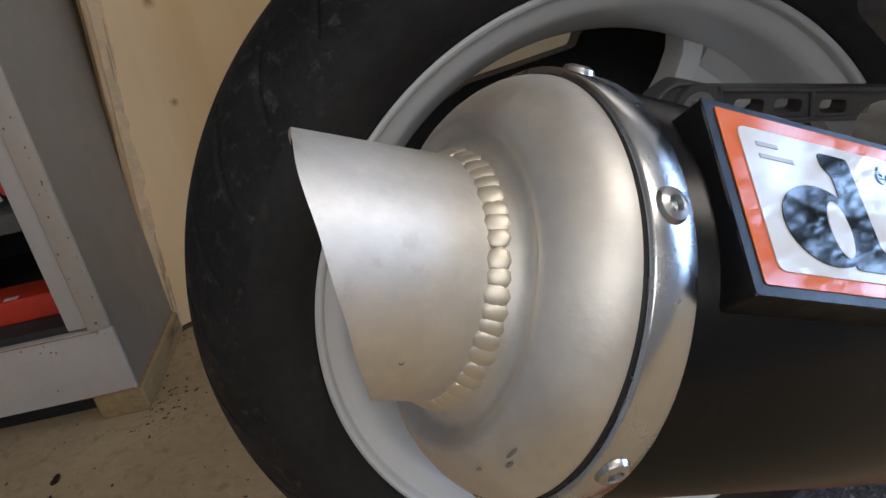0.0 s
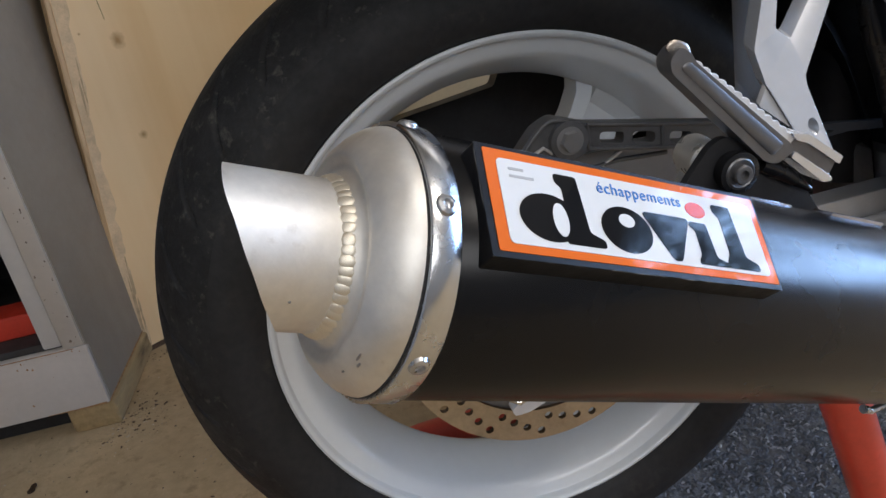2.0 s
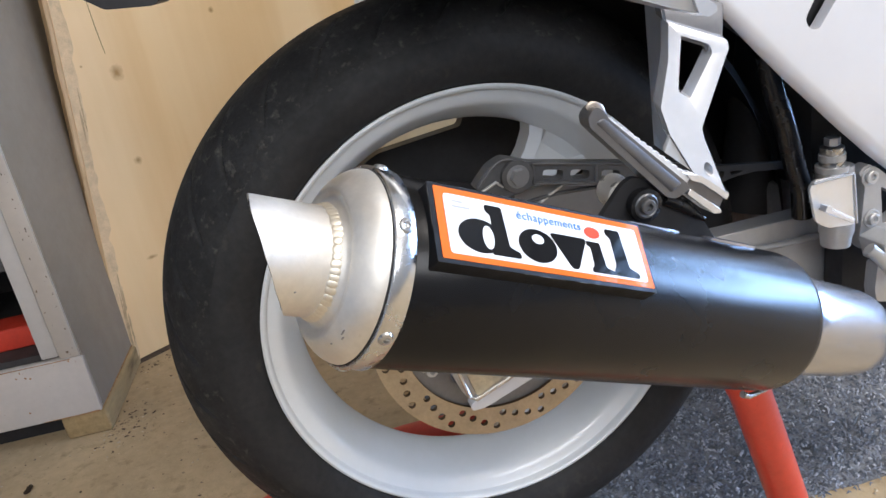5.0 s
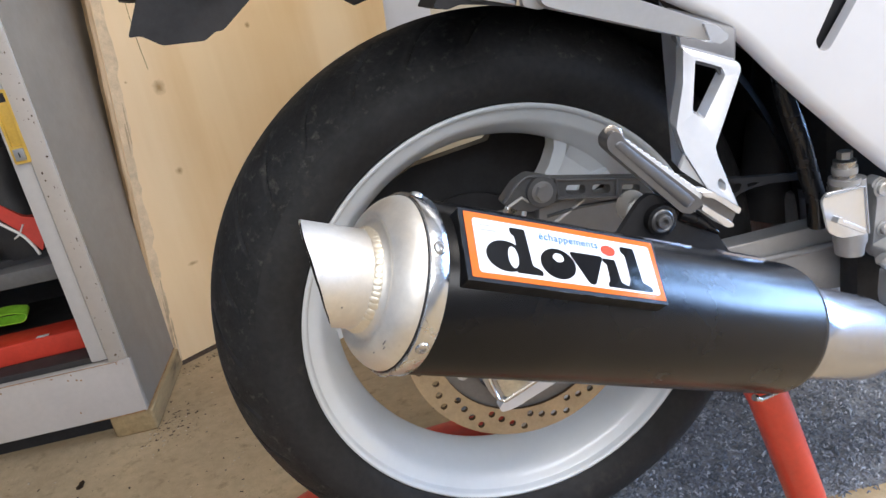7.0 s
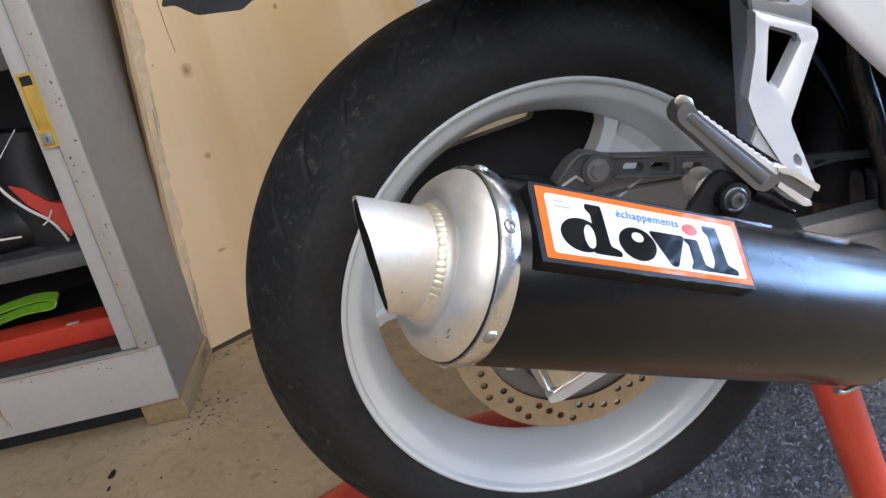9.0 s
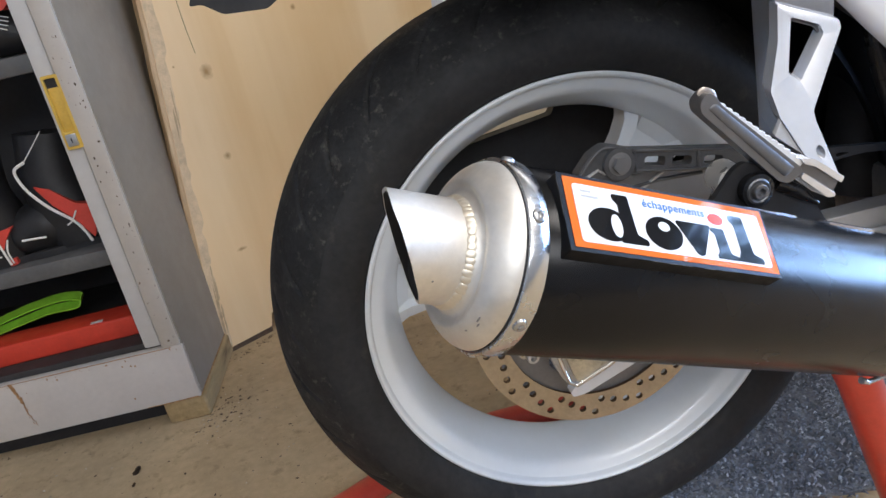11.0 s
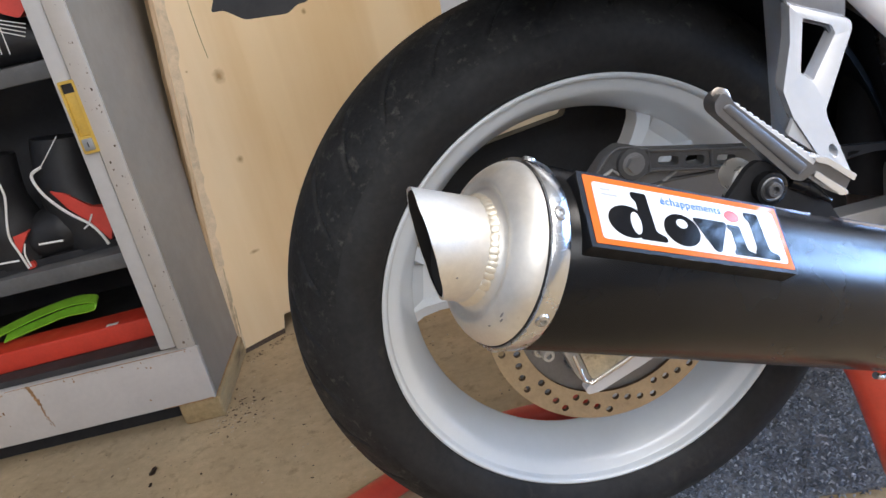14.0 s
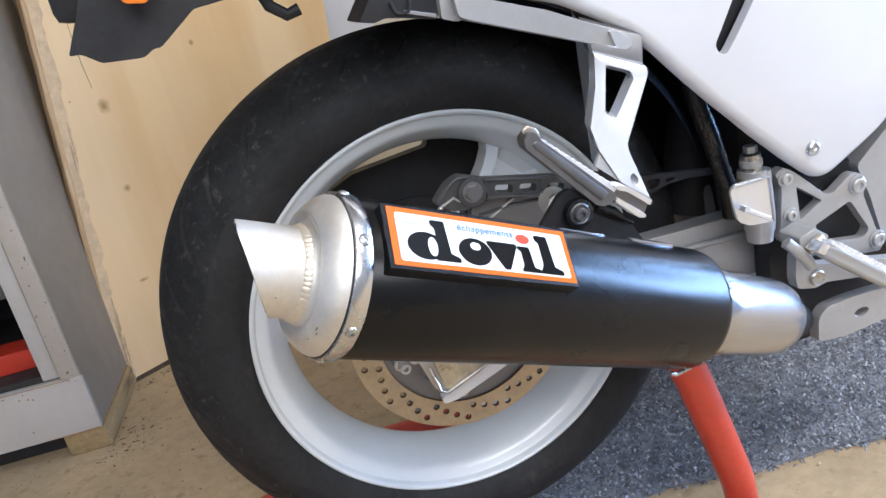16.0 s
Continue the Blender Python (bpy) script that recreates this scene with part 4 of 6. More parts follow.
part("bush", lathe([(0.002, 0.0005), (0.002, 0.0118), (-0.004, 0.0130), (-0.008, 0.0126), (-0.0085, 0.0098), (-0.006, 0.0090)], 32), M_GLOSS_BLACK, mount, "black rubber bush", facing((0.0735, -0.281, 0.5000), (0, -1, 0)))
part("washer", lathe([(0.0, 0.005), (0.0, 0.0100), (-0.002, 0.0098), (-0.003, 0.0085), (-0.002, 0.0070), (-0.0015, 0.005)], 32), M_PEG_DARK, mount, "steel cup washer", facing((0.0735, -0.2870, 0.5000), (0, -1, 0)))
part("bolt", socketbolt(0.0058, 0.006), M_PEG_DARK, mount, "steel mounting bolt", facing((0.0735, -0.2875, 0.5000), (0, -1, 0)))
part("boss", lathe([(-0.014, 0.001), (-0.014, 0.0095), (-0.011, 0.0125), (0.012, 0.0130), (0.012, 0.001)], 32), M_BOSS, bike, "pale cast mounting boss", facing((0.0650, -0.262, 0.5050), (-0.1, -1, 0)))

# torque arm with slots
arm = plate(rounded([(-0.018, 0.503), (-0.002, 0.519), (0.012, 0.5245), (0.026, 0.519), (0.036, 0.5145), (0.160, 0.4855), (0.160, 0.4660), (0.108, 0.4775), (0.036, 0.4930), (0.026, 0.489), (0.010, 0.488), (-0.004, 0.4925)], 0.004), 0.014,
            [rounded(q, 0.0035) for q in ([(0.047, 0.5050), (0.066, 0.5005), (0.0645, 0.4920), (0.0455, 0.4970)], [(0.073, 0.4990), (0.091, 0.4945), (0.0895, 0.4865), (0.0715, 0.4910)], [(0.103, 0.4915), (0.121, 0.487), (0.1195, 0.4790), (0.1015, 0.4835)])], 0.0012, flat_y(-0.158))
arm = part("torque_arm", arm, M_GREY_ARM, bike, "dark grey slotted brake torque arm", angle=25)
part("washer", lathe([(0.0, 0.001), (0.0, 0.0150), (-0.004, 0.0145), (-0.0045, 0.0105), (-0.002, 0.0100)], 32), M_GREY_ARM, arm, m=facing((0.0215, -0.158, 0.5055), (0, -1, 0)))
part("bolt", hexbolt(0.0080, 0.008), M_PEG, arm, "hexagon bolt", facing((0.0215, -0.160, 0.5055), (0, -1, 0)))
for line in ([(0.037, 0.5130), (0.095, 0.4995), (0.159, 0.4845)], [(0.037, 0.4945), (0.095, 0.4815), (0.159, 0.4675)], [(0.037, 0.5130), (0.037, 0.4945)], [(0.097, 0.4985), (0.096, 0.4825)]):
    part("arm_rib", tube([(x, -0.1585, z) for x, z in line], 0.0017, 10), M_GREY_ARM, arm)
part("lobe_rib", tube([(-0.015, -0.1585, 0.5025), (-0.001, -0.1585, 0.5165), (0.010, -0.1585, 0.5220), (0.024, -0.1585, 0.5190)], 0.0017, 10, smooth=4), M_GREY_ARM, arm)
part("lobe_rib", tube([(-0.012, -0.1585, 0.4985), (0.002, -0.1585, 0.5040), (0.008, -0.1585, 0.4985)], 0.0014, 10), M_SILVER, arm)

# brake caliper and its bracket, low behind the muffler
def cal_y(y):
    return lambda u, v, w: (u - 0.004, y + w, v + 0.018)


cal = part("brake_caliper", plate(rounded([(-0.072, 0.345), (-0.062, 0.312), (-0.050, 0.272), (-0.043, 0.263), (0.005, 0.276), (0.072, 0.300), (0.085, 0.330), (0.090, 0.400), (0.040, 0.430), (-0.060, 0.430)], 0.008), 0.020, [], 0.002, cal_y(-0.128)), M_CAST, bike, "dull cast brake caliper", angle=25)
part("pad_cover", plate(rounded([(-0.046, 0.303), (-0.038, 0.270), (0.000, 0.284), (0.055, 0.312), (0.055, 0.350), (-0.040, 0.350)], 0.004), 0.010, [], 0.001, cal_y(-0.138)), M_PAD, cal, "tarnished pad cover plate")
part("cover_edge", tube([(-0.055, -0.132, 0.318), (-0.050, -0.138, 0.290), (-0.044, -0.1395, 0.286), (-0.009, -0.1395, 0.298), (0.026, -0.1395, 0.314)], 0.0022, 10), M_POLISH, cal, "bright machined edge")
part("lower_arm", plate(rounded([(-0.046, 0.259), (-0.038, 0.264), (0.000, 0.277), (0.085, 0.312), (0.085, 0.292), (0.020, 0.268), (-0.030, 0.252), (-0.044, 0.252)], 0.003), 0.012, [], 0.002, cal_y(-0.134)), M_FAIRING, cal, "pale painted caliper arm")
part("upper_body", box(-0.085, -0.130, 0.405, 0.070, -0.108, 0.482, 0.012, 3), M_GREY_ARM, cal, "dark upper caliper body")
for x, z in ((-0.070, 0.338), (-0.082, 0.330), (-0.024, 0.336), (0.016, 0.343)):
    part("bolt", socketbolt(0.0062, 0.012), M_CAST, cal, "steel bolt", facing((x, -0.129, z), (0, -1, 0)))

lug = part("caliper_lug", plate(rounded([(0.024, 0.486), (0.074, 0.483), (0.112, 0.480), (0.124, 0.462), (0.110, 0.438), (0.060, 0.440), (0.020, 0.462)], 0.004), 0.016, (), 0.003, flat_y(-0.140)), M_PEG, cal, "dull cast caliper lug", angle=25)
part("lug_rib", tube([(0.030, -0.1405, 0.473), (0.066, -0.1405, 0.474), (0.108, -0.1405, 0.470)], 0.0018, 10), M_GREY_ARM, lug)
part("lug_rib", tube([(0.036, -0.1405, 0.464), (0.070, -0.1405, 0.481)], 0.0016, 10), M_CAST, lug)
part("washer", lathe([(0.0, 0.001), (0.0, 0.0115), (-0.003, 0.0112), (-0.004, 0.0090), (-0.002, 0.0070), (-0.002, 0.001)], 28), M_CHROME, cal, "bright cup washer", facing((-0.004, -0.148, 0.488), (0, -1, 0)))

# swingarm, near and far beams
for y in (-0.150, 0.108):
    arm2 = [(-0.030, 0.385), (0.060, 0.392), (0.200, 0.392), (0.330, 0.388), (0.420, 0.390), (0.420, 0.300), (0.330, 0.310), (0.200, 0.330), (0.060, 0.322), (-0.030, 0.318)]
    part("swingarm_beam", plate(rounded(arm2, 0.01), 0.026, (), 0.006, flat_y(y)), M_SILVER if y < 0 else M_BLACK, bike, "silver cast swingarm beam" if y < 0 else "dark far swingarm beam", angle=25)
part("swingarm_edge", tube([(0.210, -0.154, 0.372), (0.30, -0.154, 0.366), (0.40, -0.154, 0.362)], 0.0035, 12), M_SILVER, bike, "swingarm seam")
part("swingarm_bridge", box(0.345, -0.13, 0.30, 0.42, 0.13, 0.40, 0.01), M_CAST, bike, "swingarm cross piece")
part("chain_guard", plate(rounded([(-0.16, 0.445), (-0.054, 0.490), (0.050, 0.500), (0.056, 0.512), (0.10, 0.520), (0.24, 0.500), (0.26, 0.36), (0.02, 0.38), (-0.10, 0.40)], 0.004), 0.02, (), 0.002, flat_y(0.105)), M_BLACK, bike, "black plastic chain guard")
# plain black plate, added to darken the gap beyond the wheel
part("far_black_fill", plate(rounded([(0.20, 0.40), (0.45, 0.38), (0.45, 0.72), (0.20, 0.66)], 0.02), 0.02, (), 0.003, flat_y(0.135)), M_BLACK, bike, "plain black plate filling the dark gap beyond the wheel")
part("sprocket", plate(ring2(0, ZC, 0.098, 84), 0.006, [ring2(0, ZC, 0.05, 24)], 0.0005, flat_y(0.092)), M_BLACK, bike, "dark rear sprocket")

# inner mudguard and dark inside of the tail
bm = bmesh.new()
rows_m = []
for i in range(25):
    a = radians(-6 + 96 * i / 24)
    row = []
    for y, r in ((-0.100, 0.338), (-0.088, 0.350), (-0.05, 0.362), (0, 0.366), (0.05, 0.362), (0.088, 0.350), (0.100, 0.338)):
        row.append(bm.verts.new((r * math.cos(a), y, ZC + r * math.sin(a))))
    rows_m.append(row)
for p, q in zip(rows_m, rows_m[1:]):
    for k in range(6):
        bm.faces.new((p[k], p[k + 1], q[k + 1], q[k]))
bmesh.ops.solidify(bm, geom=bm.faces[:], thickness=0.004)
part("inner_mudguard", bm, M_BLACK, bike, "black plastic inner mudguard")
part("frame_core", box(0.36, -0.115, 0.37, 0.62, 0.115, 0.80, 0.03), M_BLACK, bike, "black frame and engine mass behind the fairing")
part("shock_body", tube([(0.345, -0.03, 0.36), (0.385, -0.03, 0.60)], 0.035, 24), M_BLACK, bike, "black rear shock")
part("sub_frame", tube([(0.40, -0.14, 0.48), (0.30, -0.15, 0.560), (0.16, -0.16, 0.66), (0.02, -0.15, 0.72)], 0.012, 16, smooth=5), M_BLACK, bike, "black subframe tube")
part("brake_hose", tube([(0.288, -0.140, 0.570), (0.293, -0.145, 0.525), (0.3024, -0.150, 0.485), (0.3120, -0.150, 0.447), (0.3200, -0.150, 0.418), (0.322, -0.15, 0.388)], 0.0105, 16, smooth=6), M_GLOSS_BLACK, bike, "black rubber brake hose")
part("brake_link", plate(rounded([(0.165, 0.480), (0.2272, 0.4575), (0.345, 0.4360), (0.345, 0.4290), (0.2876, 0.4385), (0.262, 0.4385), (0.2316, 0.4330), (0.205, 0.4480), (0.165, 0.462)], 0.003), 0.008, [rounded([(0.236, 0.4500), (0.252, 0.4470), (0.249, 0.4400), (0.237, 0.4380)], 0.0025), rounded([(0.258, 0.4460), (0.273, 0.4430), (0.268, 0.4415), (0.259, 0.4410)], 0.001)], 0.001, flat_y(-0.124)), M_BLACK, bike, "black slotted brake link")

# white side fairing, curved towards the seat, with a slot
FAIR = [(-0.06, 0.742), (0.033, 0.697), (0.128, 0.664), (0.166, 0.640), (0.184, 0.628), (0.202, 0.610), (0.228, 0.578), (0.259, 0.543), (0.303, 0.498), (0.346, 0.459), (0.377, 0.434), (0.390, 0.4265), (0.404, 0.4265), (0.468, 0.461), (0.56, 0.54), (0.70, 0.66), (0.70, 0.90), (-0.06, 0.90)]
SLOT = [(0.267, 0.596), (0.271, 0.5875), (0.279, 0.586), (0.310, 0.626), (0.345, 0.680), (0.325, 0.688), (0.292, 0.636)]


def shell(u, v, w):
    rise = min(1, max(0, (v - 0.38) / 0.16))
    bulge = 0.020 * math.exp(-((u - 0.36) / 0.16) ** 2) * rise * rise * (3 - 2 * rise)
    soft = lambda q: 0.5 * (q + math.sqrt(q * q + 0.0016))
    return (u, -0.208 - bulge + 0.16 * soft(v - 0.60) + w + 0.10 * soft(0.14 - u), v)


OUTER = rounded(FAIR, 0.012)
OUT_A = np.array(OUTER)
OUT_D = np.roll(OUT_A, -1, axis=0) - OUT_A
OUT_L = np.maximum((OUT_D ** 2).sum(1), 1e-12)


def skin(u, v, w):
    """The curved panel with its border rolled back."""
    q = np.array((u, v)) - OUT_A
    t = np.clip((q * OUT_D).sum(1) / OUT_L, 0, 1)[:, None]
    gap = math.sqrt(float(((q - t * OUT_D) ** 2).sum(1).min()))
    r = 0.011
    back = r - math.sqrt(max(0.0, r * r - (r - min(gap, r)) ** 2))
    return shell(u, v, w + (back if w < 0.006 else 0.0))


def build_fairing():
    bm = bmesh.new()
    edges = []
    for loop in (OUTER, rounded(SLOT, 0.005)):
        vs = [bm.verts.new((p[0], p[1], 0)) for p in loop]
        edges += [bm.edges.new((vs[i], vs[(i + 1) % len(vs)])) for i in range(len(vs))]
    bmesh.ops.triangle_fill(bm, use_beauty=True, edges=edges)
    inner = bm.faces[:]
    for width in (0.0012, 0.0020, 0.0030, 0.0045):
        border = set(bmesh.ops.inset_region(bm, faces=inner, thickness=width, use_boundary=True, use_even_offset=True)["faces"])
        inner = [f for f in inner if f.is_valid and f not in border]
    for no, lo, step, count in (((1, 0, 0), -0.06, 0.020, 38), ((0, 1, 0), 0.42, 0.020, 24)):
        for k in range(1, count):
            bmesh.ops.bisect_plane(bm, geom=bm.verts[:] + bm.edges[:] + bm.faces[:], plane_co=tuple(q * (lo + step * k) for q in no), plane_no=no)
    ext = bmesh.ops.extrude_face_region(bm, geom=bm.faces[:])
    moved = {v for v in ext["geom"] if isinstance(v, bmesh.types.BMVert)}
    for v in bm.verts:
        v.co = Vector(skin(v.co.x, v.co.y, 0.012 if v in moved else 0.0))
    ob = part("side_fairing", bm, M_FAIRING, bike, "glossy white side fairing with a dark slot", angle=50)
    # even shading over the curved skin
    me = ob.data
    normals = []
    for pg in me.polygons:
        for i in pg.vertices:
            u, _, v = me.vertices[i].co
            a, d = Vector(skin(u + 0.0006, v, 0)) - Vector(skin(u - 0.0006, v, 0)), Vector(skin(u, v + 0.0006, 0)) - Vector(skin(u, v - 0.0006, 0))
            n = a.cross(d).normalized()
            k = n.dot(pg.normal)
            normals.append(n if k > 0.7 else -n if k < -0.7 else pg.normal.copy())
    me.normals_split_custom_set(normals)
    return ob


fairing = build_fairing()


def build_upper_body():
    """The unseen rest of the tail, added to shade the floor: the far side panel and the seat between the two."""
    me = fairing.data.copy()
    me.transform(Matrix.Diagonal((1, -1, 1, 1)))
    me.flip_normals()
    link("side_fairing", me, M_FAIRING, bike, "glossy white far side fairing, unseen, added for its shade", smooth=False)
    bm = bmesh.new()
    rows = []
    for i in range(13):
        x = -0.30 + 1.00 * i / 12
        wide = 0.10 + 0.07 * min(1, i / 5)
        top = 0.90 - 0.03 * math.sin(math.pi * min(1, i / 9))
        rows.append([bm.verts.new((x, wide * c, top + 0.012 - 0.09 * abs(c) ** 4)) for c in (-1, -0.8, -0.4, 0, 0.4, 0.8, 1)])
    for p, q in zip(rows, rows[1:]):
        for k in range(6):
            bm.faces.new((p[k], p[k + 1], q[k + 1], q[k]))
    bmesh.ops.solidify(bm, geom=bm.faces[:], thickness=0.02)
    part("seat", bm, M_BLACK, bike, "black seat over the tail, unseen, added for its shade")
    # unseen lower body added for its shade, ahead of the rear wheel, tapering to its keel
    bm, rows = bmesh.new(), []
    for x, wide, low, top in ((0.96, 0.12, 0.17, 0.44), (1.00, 0.17, 0.14, 0.50), (1.20, 0.19, 0.12, 0.54), (1.42, 0.16, 0.14, 0.50), (1.50, 0.08, 0.22, 0.42)):
        rows.append([bm.verts.new((x, 0.04 + wide * c, low + (top - low) * h)) for c, h in ((-0.35, 0.0), (-0.9, 0.28), (-1, 0.6), (-0.85, 1.0), (0.85, 1.0), (1, 0.6), (0.9, 0.28), (0.35, 0.0))])
    for p, q in zip(rows, rows[1:]):
        for k in range(8):
            bm.faces.new((p[k], p[(k + 1) % 8], q[(k + 1) % 8], q[k]))
    bm.faces.new(rows[0])
    bm.faces.new(rows[-1])
    part("belly_shade", bm, M_FAIRING, bike, "glossy white belly, unseen, added to shade the floor", angle=40)
    # tubes added only to join the belly to the tail
    for side in (-1, 1):
        part("belly_tube", tube([(0.66, 0.15 * side, 0.80), (0.82, 0.15 * side, 0.66), (1.02, 0.04 + 0.12 * side, 0.48)], 0.018, 12, smooth=4), M_BLACK, bike, "black tube joining the added belly to the tail")


build_upper_body()
part("slot_backing", box(0.25, -0.20, 0.56, 0.37, -0.185, 0.72, 0.002), M_BLACK, fairing, "black behind the slot")
part("fairing_bolt", lathe([(0.002, 0.0085), (-0.001, 0.0085), (-0.0030, 0.0078), (-0.0050, 0.0058), (-0.0055, 0.0040), (-0.003, 0.0036), (-0.003, 0.0005)], 24), M_CHROME, fairing, "domed chrome fairing bolt", facing(shell(0.374, 0.467, 0), (0, -1, 0.1)))

# grab rail under the tail
rail = [(0.006, 0.6975), (0.035, 0.686), (0.082, 0.668), (0.147, 0.636), (0.156, 0.627), (0.150, 0.622), (0.118, 0.633), (0.018, 0.673), (0.008, 0.678)]
rail = part("grab_rail", plate(rounded(rail, 0.004), 0.022, (), 0.004, flat_y(-0.262)), M_SILVER, bike, "silver grab rail with pointed end", angle=25)
part("rail_tip", plate(rounded([(0.134, 0.640), (0.143, 0.637), (0.154, 0.628), (0.154, 0.624), (0.147, 0.6215), (0.139, 0.6255)], 0.0015), 0.018, (), 0.003, flat_y(-0.2655)), M_HANGER, rail, "bright faceted rail end", angle=25)
part("tail_hinge", plate(rounded([(-0.058, 0.688), (-0.045, 0.705), (-0.040, 0.740), (0.016, 0.740), (0.014, 0.691), (0.009, 0.6755), (-0.021, 0.683), (-0.036, 0.686), (-0.047, 0.684)], 0.002), 0.06, (), 0.002, flat_y(-0.20)), M_BLACK, bike, "black block under the tail")
part("tail_strip", plate([(-0.019, 0.6895), (0.008, 0.6805), (0.008, 0.6770), (-0.019, 0.6865)], 0.003, (), 0.0005, flat_y(-0.2025)), M_HANGER, bike, "bright metal strip under the tail")
part("tail_loop", tube([(-0.030, -0.203, 0.698), (-0.026, -0.204, 0.688), (-0.016, -0.204, 0.688), (-0.013, -0.203, 0.697)], 0.0018, 8, smooth=4), M_BLACK, bike, "small black loop")
part("tail_bracket", plate(rounded([(-0.001, 0.720), (0.028, 0.720), (0.024, 0.688), (0.019, 0.678), (0.011, 0.6735), (-0.003, 0.679)], 0.003), 0.008, (), 0.0015, flat_y(-0.252)), M_SILVER, bike, "pale silver bracket", angle=25)
part("tail_floor", box(-0.30, -0.10, 0.735, 0.10, 0.10, 0.80, 0.01), M_BLACK, bike, "black undertail tray")
part("tail_hook", tube([(-0.125, -0.10, 0.735), (-0.118, -0.10, 0.714), (-0.104, -0.10, 0.703), (-0.092, -0.10, 0.706)], 0.006, 10), M_BLACK, bike, "small black hook")

# rear mudguard with the number plate bracket, its lamp above
guard = part("rear_mudguard", plate(rounded([(-0.262, 0.775), (-0.276, 0.742), (-0.294, 0.709), (-0.284, 0.7085), (-0.270, 0.698), (-0.236, 0.695), (-0.226, 0.7005), (-0.220, 0.700), (-0.184, 0.7255), (-0.150, 0.728), (-0.06, 0.736), (-0.06, 0.775)], 0.003), 0.20, (), 0.003, flat_y(-0.130)), M_BLACK, bike, "black plastic rear mudguard")
part("turn_lamp_stalk", tube([(-0.228, -0.130, 0.765), (-0.230, -0.165, 0.762)], 0.012, 16), M_BLACK, guard)
part("turn_lamp", plate(rounded([(-0.237, 0.7400), (-0.2165, 0.7365), (-0.205, 0.770), (-0.240, 0.785)], 0.006), 0.03, (), 0.004, flat_y(-0.168)), M_ORANGE_LENS, guard, "orange turn signal lens")

# rider footrest plate, heel guard, master cylinder
rs = plate(rounded([(0.338, 0.444), (0.348, 0.450), (0.360, 0.443), (0.402, 0.4045), (0.411, 0.403), (0.436, 0.419), (0.447, 0.417), (0.456, 0.406), (0.452, 0.390), (0.470, 0.343), (0.482, 0.328), (0.476, 0.315), (0.450, 0.319), (0.403, 0.334), (0.385, 0.345), (0.360, 0.360), (0.348, 0.361), (0.341, 0.371), (0.346, 0.428)], 0.005), 0.012,
           [rounded([(0.364, 0.424), (0.397, 0.399), (0.368, 0.384)], 0.003), rounded([(0.386, 0.372), (0.434, 0.388), (0.460, 0.347), (0.453, 0.338), (0.402, 0.347)], 0.005)], 0.002, flat_y(-0.205))
rs = part("footrest_plate", rs, M_SILVER, bike, "silver cast rider footrest plate", angle=25)
# plain black box stands in for the dark depth behind the openings
part("dark_backing", box(0.345, -0.180, 0.215, 0.600, -0.150, 0.425, 0.010), M_BLACK, bike, "plain black box filling the dark behind the footrest plate")
for x, z, r in ((0.350, 0.437, 0.0065), (0.354, 0.394, 0.0060), (0.443, 0.404, 0.0085), (0.470, 0.331, 0.0080)):
    part("washer", lathe([(0.0, 0.001), (0.0, r + 0.0030), (-0.0012, r + 0.0030), (-0.0016, r + 0.0022), (-0.0012, r)], 28), M_SILVER, rs, m=facing((x, -0.2052, z), (0, -1, 0)))
    part("bolt", socketbolt(r, 0.005), M_CAST, rs, "dull socket bolt", m=facing((x, -0.2055, z), (0, -1, 0)))
part("frame_spar", plate(rounded([(0.456, 0.420), (0.520, 0.472), (0.62, 0.560), (0.62, 0.280), (0.510, 0.300), (0.490, 0.329), (0.474, 0.379)], 0.006), 0.02, (), 0.004, flat_y(-0.192)), M_SILVER, bike, "silver frame side plate")
heel = part("heel_guard", plate(rounded([(0.267, 0.450), (0.272, 0.4565), (0.313, 0.4545), (0.318, 0.404), (0.288, 0.4070), (0.274, 0.416)], 0.006), 0.003, (), 0.001, flat_y(-0.226)), M_HANGER, bike, "bright rounded heel guard")
part("guard_rim", tube([(0.270, -0.2265, 0.454), (0.313, -0.2265, 0.4535), (0.3175, -0.2265, 0.405)], 0.0014, 8), M_SILVER, heel)
teeth = [(0.0, -0.0035), (0.040, -0.0025)]
for i in range(9):
    u = 0.040 - 0.0036 * i
    teeth += [(u, 0.0030), (u - 0.0016, 0.0030), (u - 0.0022, 0.0012), (u - 0.0034, 0.0012)]
part("pedal_tip", plate(teeth + [(0.004, 0.0045), (-0.001, 0.003)], 0.010, (), 0.0006, lambda u, v, w: (u, w, v)), M_HANGER, heel, "small bright toothed pedal end", Matrix.Translation((0.275, -0.238, 0.4325)) @ pose(0, 0, 0, 0, 33, 0) @ Matrix.Scale(0.88, 4), angle=25)
cyl = part("master_cylinder", lathe([(-0.060, 0.001), (-0.060, 0.0125), (-0.012, 0.0160), (0.006, 0.0160), (0.010, 0.0145), (0.020, 0.0135), (0.022, 0.001)], 28), M_SILVER, bike, "grey brake master cylinder", Matrix.Translation((0.3235, -0.195, 0.392)) @ pose(0, 0, 0, 0, 92, 0))
part("rubber_boot", tube([(0.3235, -0.195, 0.374), (0.325, -0.195, 0.366), (0.3265, -0.195, 0.360), (0.328, -0.195, 0.350)], [0.0105, 0.0080, 0.0092, 0.0070], 18), M_BLACK, cyl, "black rubber boot")
part("clevis", box(0.318, -0.206, 0.330, 0.341, -0.184, 0.352, 0.003), M_SILVER, cyl, "grey clevis")
